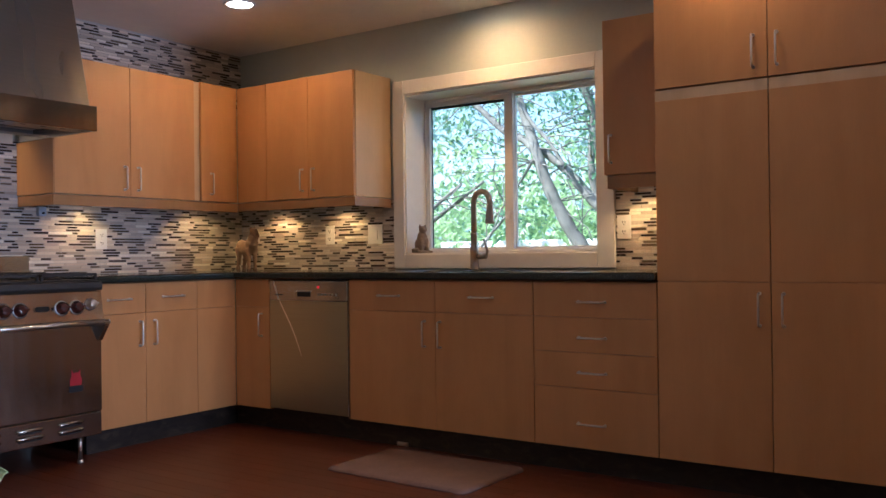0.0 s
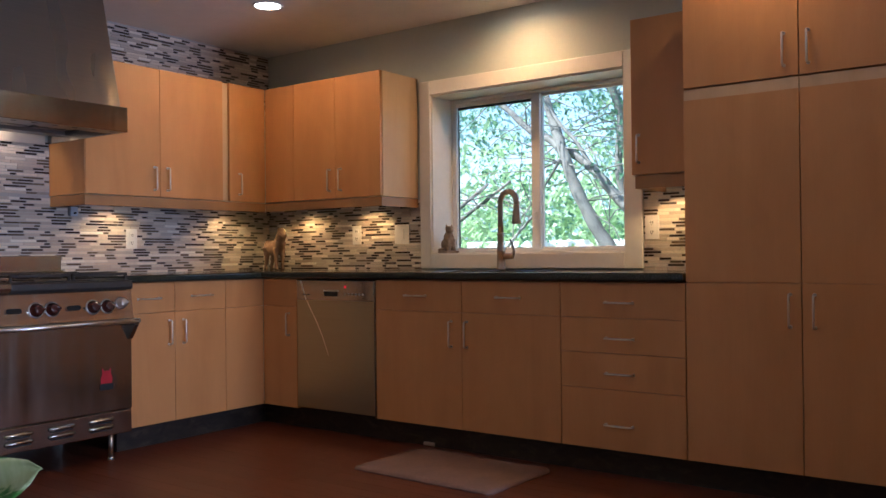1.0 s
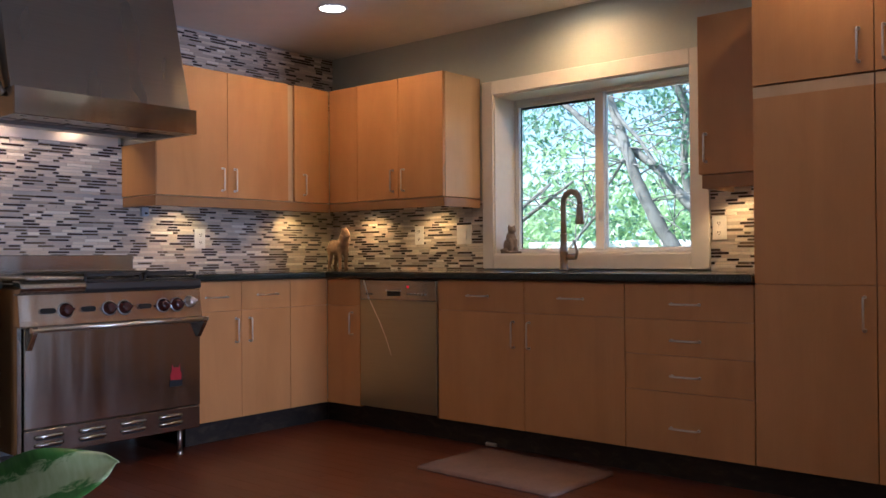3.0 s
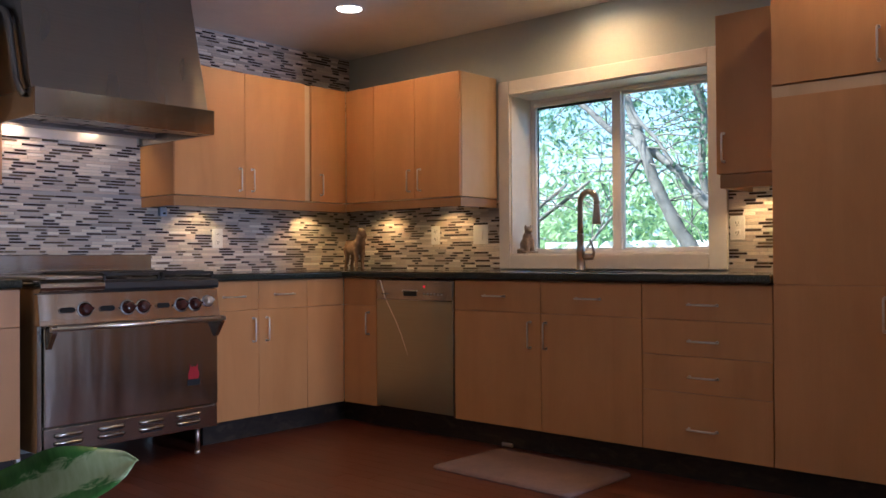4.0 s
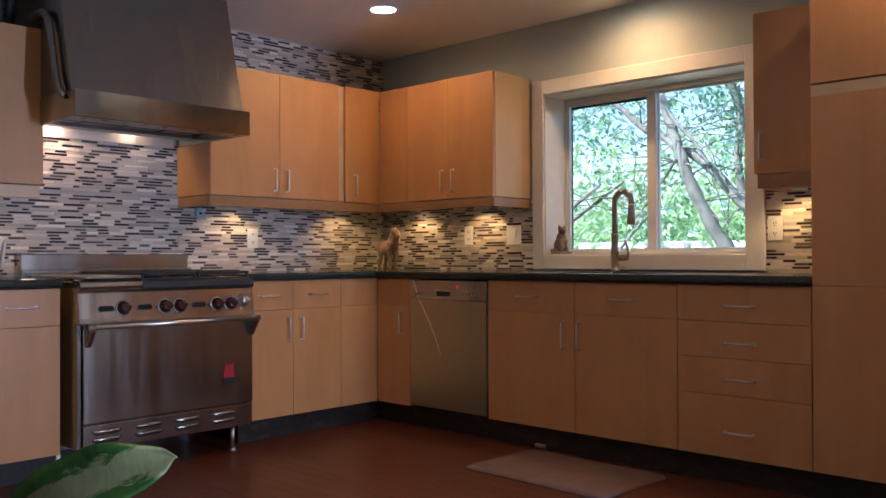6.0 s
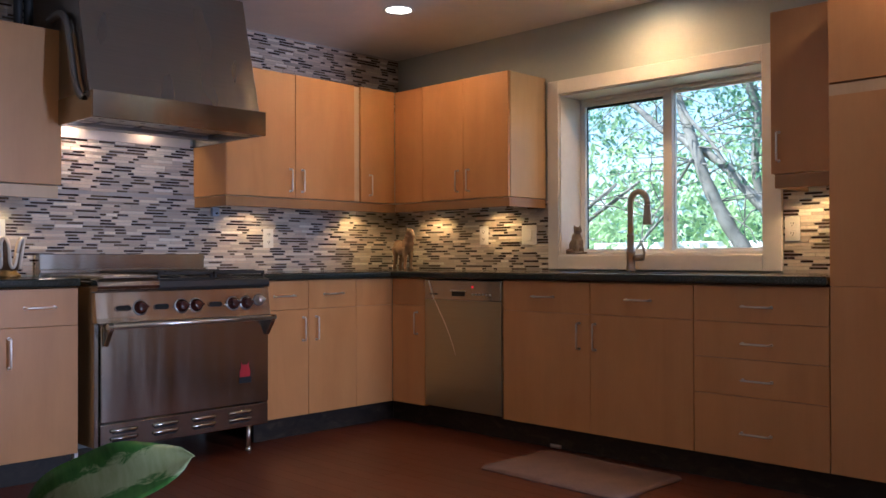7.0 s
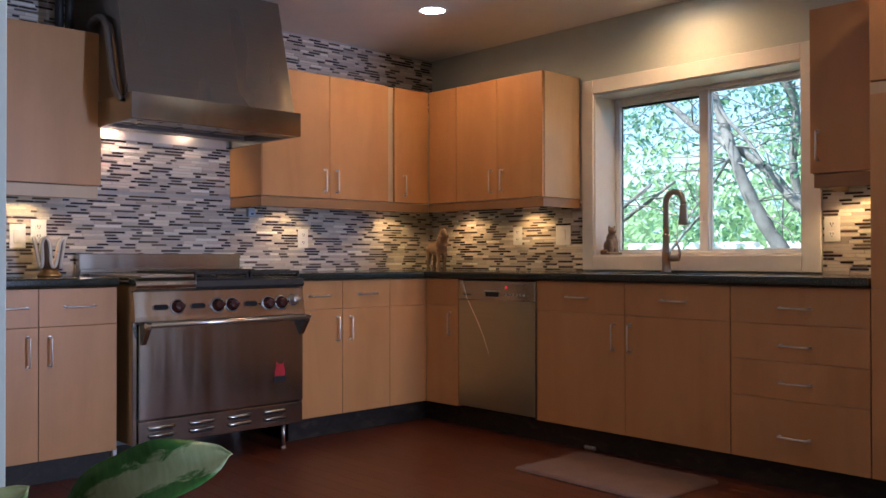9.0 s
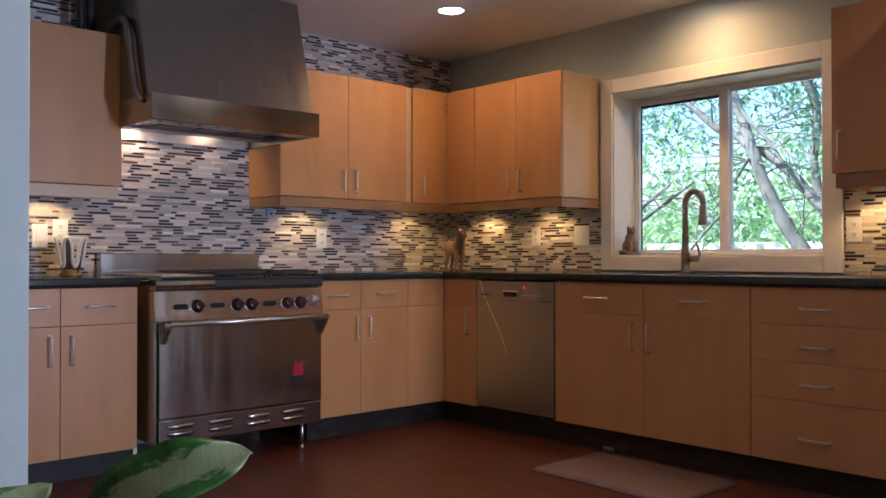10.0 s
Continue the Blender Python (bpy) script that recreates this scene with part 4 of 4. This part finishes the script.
part("bowl", bm, BROWN, vase, "brown glazed inner wall")
bm = bmesh.new()
tube(bm, [wave(k, 0.041, 0.116) for k in range(N + 1)], 0.0085, 8)
part("rim", bm, CREAM, vase, "thick cream wavy rim")

# ---- floor mat and small things on the floor ----
bm = bmesh.new()   # cushioned slab: rounded corners, edge rolling off towards the floor
levels = []
for inset, z in ((0.0, 0.0), (0.0, 0.004), (0.003, 0.009), (0.010, 0.014), (0.024, 0.0165)):
    ring = []
    for cx, cy, a0 in ((0.36, 0.22, 0), (-0.36, 0.22, 90), (-0.36, -0.22, 180), (0.36, -0.22, 270)):
        for k in range(7):
            a = radians(a0 + 15 * k)
            ring.append(bm.verts.new((cx + (0.035 - inset) * cos(a), cy + (0.035 - inset) * sin(a), z)))
    levels.append(ring)
for r0, r1 in zip(levels, levels[1:]):
    for k in range(28):
        bm.faces.new((r0[k], r0[(k + 1) % 28], r1[(k + 1) % 28], r1[k])).smooth = True
bm.faces.new(levels[-1])
bm.faces.new(levels[0][::-1])
mat_ob = solid("floor_mat", bm, RUBBER, "brown cushioned kitchen mat on the floor by the sink", "mat")
mat_ob.matrix_world = pose(2.210, -0.905, 0.0, 0, 0, -1.5)
catch = thing("floor_vent", 1.81, -BASE + TOE_BACK - 0.001, 0, label="small silver vacuum inlet cover on the dark plinth", category="vent")
part("plate", slab(-0.035, 0.035, -0.012, 0, 0.002, 0.022, 0.003), CHROME, catch)
part("flap", slab(-0.028, 0.028, -0.018, -0.011, 0.006, 0.018, 0.002), CHROME, catch)

# ---- plant in the foreground ----
LEAF = variegated()
STEM = plain("green_stem", (0.07, 0.14, 0.035), 0.5, vary=0.2, scale=40, bump=0.05)
plant = thing("potted_plant", 3.36, -4.02, 0, label="large-leaved dieffenbachia with cream-centred green leaves in a pot", category="plant")
part("pot", lathe([(0.001, 0), (0.105, 0), (0.112, 0.01), (0.145, 0.24), (0.155, 0.245), (0.155, 0.275), (0.142, 0.275), (0.138, 0.235), (0.001, 0.235)], 32), plain("terracotta", (0.36, 0.15, 0.08), 0.8, vary=0.15, scale=40, bump=0.15), plant, "terracotta pot")
part("soil", lathe([(0.001, 0.255), (0.10, 0.253), (0.137, 0.246), (0.137, 0.236)], 24), plain("soil", (0.035, 0.025, 0.018), 0.95, vary=0.4, scale=90, bump=0.5), plant)
bm = bmesh.new()
tube(bm, smooth_path([(0, 0, 0.24), (0.01, 0.01, 0.36), (0.0, 0.02, 0.47)], 4), 0.016, 10)
part("stalk", bm, STEM, plant)


def leaf(base, tip, width, sag, roll):
    """A pointed oval leaf from base to tip (relative to the plant), cupped along its midrib."""
    b, t = Vector(base), Vector(tip)
    length = (t - b).length
    bm = bmesh.new()
    nu, nv = 22, 8
    grid = []
    for i in range(nu + 1):
        u = i / nu
        half = width * (max(0.0, sin(pi * u ** 0.9)) ** 0.58) + 0.0005
        row = []
        for j in range(nv + 1):
            v = 2 * j / nv - 1
            z = sag * sin(pi * u) * length + abs(v) ** 1.5 * half * 0.22 + 0.004 * sin(16 * u + 3 * v) * abs(v)
            row.append(bm.verts.new((u * length, v * half, z)))
        grid.append(row)
    for i in range(nu):
        for j in range(nv):
            bm.faces.new((grid[i][j], grid[i + 1][j], grid[i + 1][j + 1], grid[i][j + 1])).smooth = True
    bm.normal_update()
    bmesh.ops.solidify(bm, geom=bm.faces[:], thickness=0.0012)
    o = part("leaf", bm, LEAF, plant)
    d = t - b
    o.matrix_local = Matrix.Translation(b) @ d.to_track_quat("X", "Z").to_matrix().to_4x4() @ pose(0, 0, 0, roll)
    bm = bmesh.new()
    mid = (Vector((0, 0.02, 0.45)) + b) / 2 + Vector((0, 0, 0.05))
    tube(bm, smooth_path([(0, 0.02, 0.44), mid, b, b + d * 0.12], 5), 0.006, 8)
    part("leaf_stem", bm, STEM, plant)


P0 = Vector((3.36, -4.02, 0))
leaf(Vector((3.362, -3.797, 0.605)) - P0, Vector((3.534, -3.613, 0.733)) - P0, 0.060, 0.10, 46)
leaf(Vector((3.35, -3.98, 0.58)) - P0, Vector((3.350, -3.815, 0.690)) - P0, 0.05, 0.06, 20)
leaf((0.02, -0.02, 0.50), (0.16, -0.22, 0.50), 0.06, 0.10, 0)
leaf((-0.03, 0.0, 0.50), (-0.26, -0.06, 0.48), 0.06, 0.10, 0)

# ---- garden ----
GRASS = plain("lawn", (0.07, 0.12, 0.03), 0.9, vary=0.35, scale=6, bump=0.3)
solid("ground", slab(-400, 400, NT + 0.01, 600, -0.5, -0.45, 0), GRASS, "green lawn reaching to the horizon", "ground", kind="structure")
BARK = plain("grey_bark", (0.22, 0.215, 0.185), 0.9, vary=0.55, scale=14, bump=0.6)
FOLIAGE = leaf_mat("tree_leaves", (0.025, 0.08, 0.040), (0.19, 0.36, 0.21))
# sunlight is put into this leaf colour, brighter than the tree leaves
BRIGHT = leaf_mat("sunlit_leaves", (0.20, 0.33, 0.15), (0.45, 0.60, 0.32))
rnd = random.Random(7)


def leaf_cloud(centres, count, size, spread):
    """Many small folded leaves round the given centres, as one mesh's points and faces."""
    vs, fs = [], []
    for _ in range(count):
        c = rnd.choice(centres)
        p = Vector(c) + Vector((rnd.gauss(0, spread), rnd.gauss(0, spread), rnd.gauss(0, spread * 0.8)))
        e = Euler((rnd.uniform(-1.1, 1.1), rnd.uniform(-1.1, 1.1), rnd.uniform(0, 6.3))).to_matrix()
        s = size * rnd.uniform(0.6, 1.3)
        k = len(vs)
        for q in ((0, 0, 0), (0.5, 0.24, 0.06), (1, 0, -0.08), (0.5, -0.24, 0.06)):
            vs.append(p + e @ (Vector(q) * s))
        fs += [(k, k + 1, k + 2), (k, k + 2, k + 3)]
    me = bpy.data.meshes.new("leaves")
    me.from_pydata([tuple(v) for v in vs], [], fs)
    return me


def limb(bm, pts, r0, r1, depth=0.0, twigs=0, tips=None):
    """A tapering, slightly crooked limb in the garden through (x, z) points."""
    path = smooth_path([(x, 3.2 + depth + 0.05 * sin(3 * x + 5 * z), z) for x, z in pts], 5)
    n = len(path)
    tube(bm, path, [(r0 + (r1 - r0) * i / (n - 1)) * 0.84 * (1 + 0.08 * sin(i * 1.7)) for i in range(n)], 10)
    for _ in range(twigs):
        p = path[rnd.randrange(n)]
        d = Vector((rnd.uniform(-1, 1), rnd.uniform(-0.6, 0.6), rnd.uniform(-0.35, 0.9))).normalized()
        q = p
        tw = [p]
        for _ in range(4):
            d = (d + Vector((rnd.uniform(-0.5, 0.5), rnd.uniform(-0.3, 0.3), rnd.uniform(-0.4, 0.4)))).normalized()
            q = q + d * rnd.uniform(0.10, 0.26)
            tw.append(q)
        tube(bm, tw, [0.008, 0.007, 0.005, 0.004, 0.0025], 5)
        if tips is not None:
            tips += [tuple(q), tuple(tw[3]), tuple(tw[2])]


def tree(name, limbs, leaves, size, spread, extra, label):
    t = thing(name, limbs[0][0][-1][0], 3.2, -0.46, label=label, category="tree")
    inv = t.matrix_world.inverted()
    tips = []
    bm = bmesh.new()
    for pts, r0, r1, depth, twigs in limbs:
        limb(bm, pts, r0, r1, depth, twigs, tips)
    me = mesh_of("trunk", bm, BARK)
    me.transform(inv)
    part("trunk", me, None, t)
    crown = leaf_cloud([(x, y + 0.45, z) for x, y, z in tips[::4]] + extra * 3, leaves, size, spread)
    crown.transform(inv)
    crown.materials.append(FOLIAGE)
    part("crown", crown, None, t)


tree("tree", [
    ([(0.20, 3.1), (0.35, 2.58), (0.59, 2.02), (0.73, 1.64), (0.90, 1.27), (1.10, 0.85), (1.35, -0.5)], 0.045, 0.095, 0.0, 16),
    ([(-0.55, 2.95), (-0.21, 2.60), (-0.01, 2.43), (0.24, 2.21), (0.45, 2.11), (0.62, 1.94)], 0.03, 0.048, 0.02, 14),
    ([(0.30, 2.62), (0.57, 2.26), (0.76, 2.06), (0.95, 1.80)], 0.022, 0.022, -0.08, 8),
    ([(0.10, 1.35), (0.32, 1.58), (0.52, 1.78), (0.60, 1.90)], 0.008, 0.02, -0.05, 4)],
    2000, 0.058, 0.13, [(0.9, 3.3, 2.5), (-0.2, 3.3, 2.55), (-0.5, 3.5, 2.3), (-0.7, 3.4, 2.5), (1.2, 3.4, 2.1)], "leaning grey-barked tree with forked limbs and green leaves")
tree("tree", [
    ([(0.60, 2.00), (0.87, 1.79), (1.04, 1.60), (1.30, 1.29), (1.6, 0.6), (1.75, -0.5)], 0.045, 0.085, 0.12, 12),
    ([(0.86, 3.0), (0.94, 2.60), (1.00, 2.29), (1.01, 1.78), (1.14, 1.06), (1.2, -0.5)], 0.05, 0.045, 0.35, 34),
    ([(1.05, 2.9), (1.10, 2.4), (1.25, 1.9), (1.45, 1.0)], 0.03, 0.05, 0.55, 26)],
    2300, 0.056, 0.15, [(1.2, 3.6, 2.6), (1.3, 3.6, 2.2)], "dark twiggy tree with crossing branches behind the window")
tree("tree", [
    ([(-0.31, 1.73), (-0.73, 1.38), (-1.2, 0.9), (-1.6, -0.5)], 0.018, 0.05, 0.0, 6),
    ([(-0.10, 1.75), (-0.40, 1.55), (-0.75, 1.30), (-1.3, 0.75), (-1.55, 0.0)], 0.016, 0.04, 0.1, 8),
    ([(0.23, 1.43), (-0.06, 1.08), (-0.4, 0.7), (-1.2, 0.2)], 0.015, 0.03, 0.05, 6)],
    800, 0.055, 0.14, [(-0.6, 3.6, 2.0), (-0.2, 3.6, 1.5), (0.1, 3.6, 1.3)], "slender young tree with bare slanting branches")
solid("garden_wall", slab(-2.5, 0.6, 6.0, 6.15, -0.45, 1.19, 0.01), WHITE, "low white rendered garden wall", "wall", kind="structure")
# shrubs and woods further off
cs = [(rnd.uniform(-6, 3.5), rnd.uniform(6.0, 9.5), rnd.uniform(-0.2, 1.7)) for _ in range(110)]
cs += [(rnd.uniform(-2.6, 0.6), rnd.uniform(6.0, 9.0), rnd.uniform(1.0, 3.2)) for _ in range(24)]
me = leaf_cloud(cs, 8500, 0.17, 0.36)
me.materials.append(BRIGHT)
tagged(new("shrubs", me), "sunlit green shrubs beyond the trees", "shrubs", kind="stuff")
# the haze of distance is put into the pale leaf colour of these woods
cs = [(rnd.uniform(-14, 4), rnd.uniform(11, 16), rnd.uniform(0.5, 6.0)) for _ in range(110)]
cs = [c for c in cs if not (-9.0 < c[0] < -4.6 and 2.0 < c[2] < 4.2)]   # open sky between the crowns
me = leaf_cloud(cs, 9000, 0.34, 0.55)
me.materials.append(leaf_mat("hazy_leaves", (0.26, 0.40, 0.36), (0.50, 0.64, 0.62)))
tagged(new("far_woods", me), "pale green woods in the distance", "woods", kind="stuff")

# ---- mosaic tiles ----
PITCH = 0.0163
NEAR = (-2.52, -1.61, 1.03, 1.50)    # stretch of the west wall whose tiles are separate pieces
TILE_ONE = {False: tile_mat("stone_tile", tile_ramp, 0.35, False), True: tile_mat("dark_glass_tile", dark_ramp, 0.36, False)}
TILE_ALL = {False: tile_mat("stone_tiles", tile_ramp, 0.35, True), True: tile_mat("dark_glass_tiles", dark_ramp, 0.36, True)}
LENGTHS = (0.034, 0.062, 0.088, 0.116, 0.145)


def tile_mesh(length, dark):
    bm = bmesh.new()
    tile_into(bm, 0, length, 0, dark)
    return mesh_of("tile", bm, TILE_ONE[dark])


def tile_into(bm, u, length, v, dark):
    """One tile in the plane x = 0, along y, its face towards +x."""
    h = PITCH * 0.325 if dark else PITCH * 0.475
    d = 0.0085 if dark else 0.0095
    a, c = 0.0005, 0.0011
    cut = 0.0036 if dark else 0.0006
    ring = [(u + a, -h + cut), (u + a + cut, -h), (u + length - a - cut, -h), (u + length - a, -h + cut),
            (u + length - a, h - cut), (u + length - a - cut, h), (u + a + cut, h), (u + a, h - cut)]
    m, k = u + length / 2, v
    base = [bm.verts.new((0.001, y, k + z)) for y, z in ring]
    face = [bm.verts.new((d, m + (y - m) * (1 - 2 * c / length), k + z * (1 - c / h))) for y, z in ring]
    for i in range(8):
        j = (i + 1) % 8
        bm.faces.new((base[i], base[j], face[j], face[i]))
    bm.faces.new(face)


ONE = {(n, d): tile_mesh(n, d) for n in LENGTHS for d in (False, True)}


def mosaic(name, origin, turn, areas, near, label):
    """Rows of tiles on a wall; local y runs along it. areas: (y0, y1, z0, z1)."""
    t = solid(name, slab(0, 0.0050, *areas[0], 0), GROUT, label, "backsplash", kind="structure")
    t.matrix_world = pose(*origin, 0, 0, turn)
    for a in areas[1:]:
        part("grout", slab(0, 0.0050, a[0], a[1], a[2], a[3], 0), GROUT, t)
    joined = {False: bmesh.new(), True: bmesh.new()}
    for y0, y1, z0, z1 in areas:
        z = z0 + PITCH / 2
        while z + PITCH / 2 <= z1 + 0.001:
            u = y0 - rnd.uniform(0, 0.06)
            last = False
            while u < y1 - 0.012:
                dark = (not last or rnd.random() < 0.22) and rnd.random() < 0.74
                n = rnd.choice(LENGTHS[:4] if dark else LENGTHS[1:])
                last = dark
                s, e = max(u, y0), min(u + n, y1)
                if e - s > 0.012:
                    whole = e - s > n - 1e-6
                    if near and whole and near[0] < s and e < near[1] and near[2] < z < near[3]:
                        at(part("tile", ONE[n, dark], None, t), 0, s, z)
                    else:
                        tile_into(joined[dark], s, e - s, z, dark)
                u += n
            z += PITCH
    for dark in (False, True):
        tagged(part("dark_tiles" if dark else "stone_tiles", joined[dark], TILE_ALL[dark], t, "small dark glass tiles" if dark else "small pale stone tiles"), kind="stuff")


mosaic("backsplash_west", (0, 0, 0), 0, [(-3.546, -0.003, TOP, 1.356), (-2.53, -1.60, 1.357, 1.66), (-3.546, -0.003, 1.98, CEIL - 0.002)], NEAR,
       "linear mosaic of grey stone and dark glass tiles")
mosaic("backsplash_north", (0, 0, 0), -90, [(0.003, 1.352, TOP, 1.345), (2.787, 3.236, TOP, 1.36)], None,
       "linear mosaic of grey stone and dark glass tiles")

# ---- floor boards ----
BOARD_W = 0.083
BOARD_L = (0.75, 1.05, 1.35, 1.65)
PLANK = {n: mesh_of("floor_board", slab(0.0006, n - 0.0006, 0.0006, BOARD_W - 0.0006, -0.0035, 0, 0.0005, 1), BOARD) for n in BOARD_L}
bm = bmesh.new()
y = SOUTH
while y < -0.001:
    x = -rnd.uniform(0, 1.2)
    while x < EAST:
        n = rnd.choice(BOARD_L)
        x0, x1 = max(x, 0), min(x + n, EAST)
        a, b = y + 0.0006, min(y + BOARD_W, 0) - 0.0006
        if x1 - x0 > n - 1e-6 and y > -3.4 and y + BOARD_W < 0 and x1 < 5.2:
            at(part("floor_board", PLANK[n], None, floor_base), x0, y, 0)
        elif x1 - x0 > 0.01:
            bm.faces.new([bm.verts.new(q) for q in ((x0 + 0.0005, a, 0), (x1 - 0.0005, a, 0), (x1 - 0.0005, b, 0), (x0 + 0.0005, b, 0))])
        x += n
    y += BOARD_W
boards = part("boards", bm, FLOOR, floor_base)
tagged(boards, "narrow red-brown floor boards", kind="stuff")
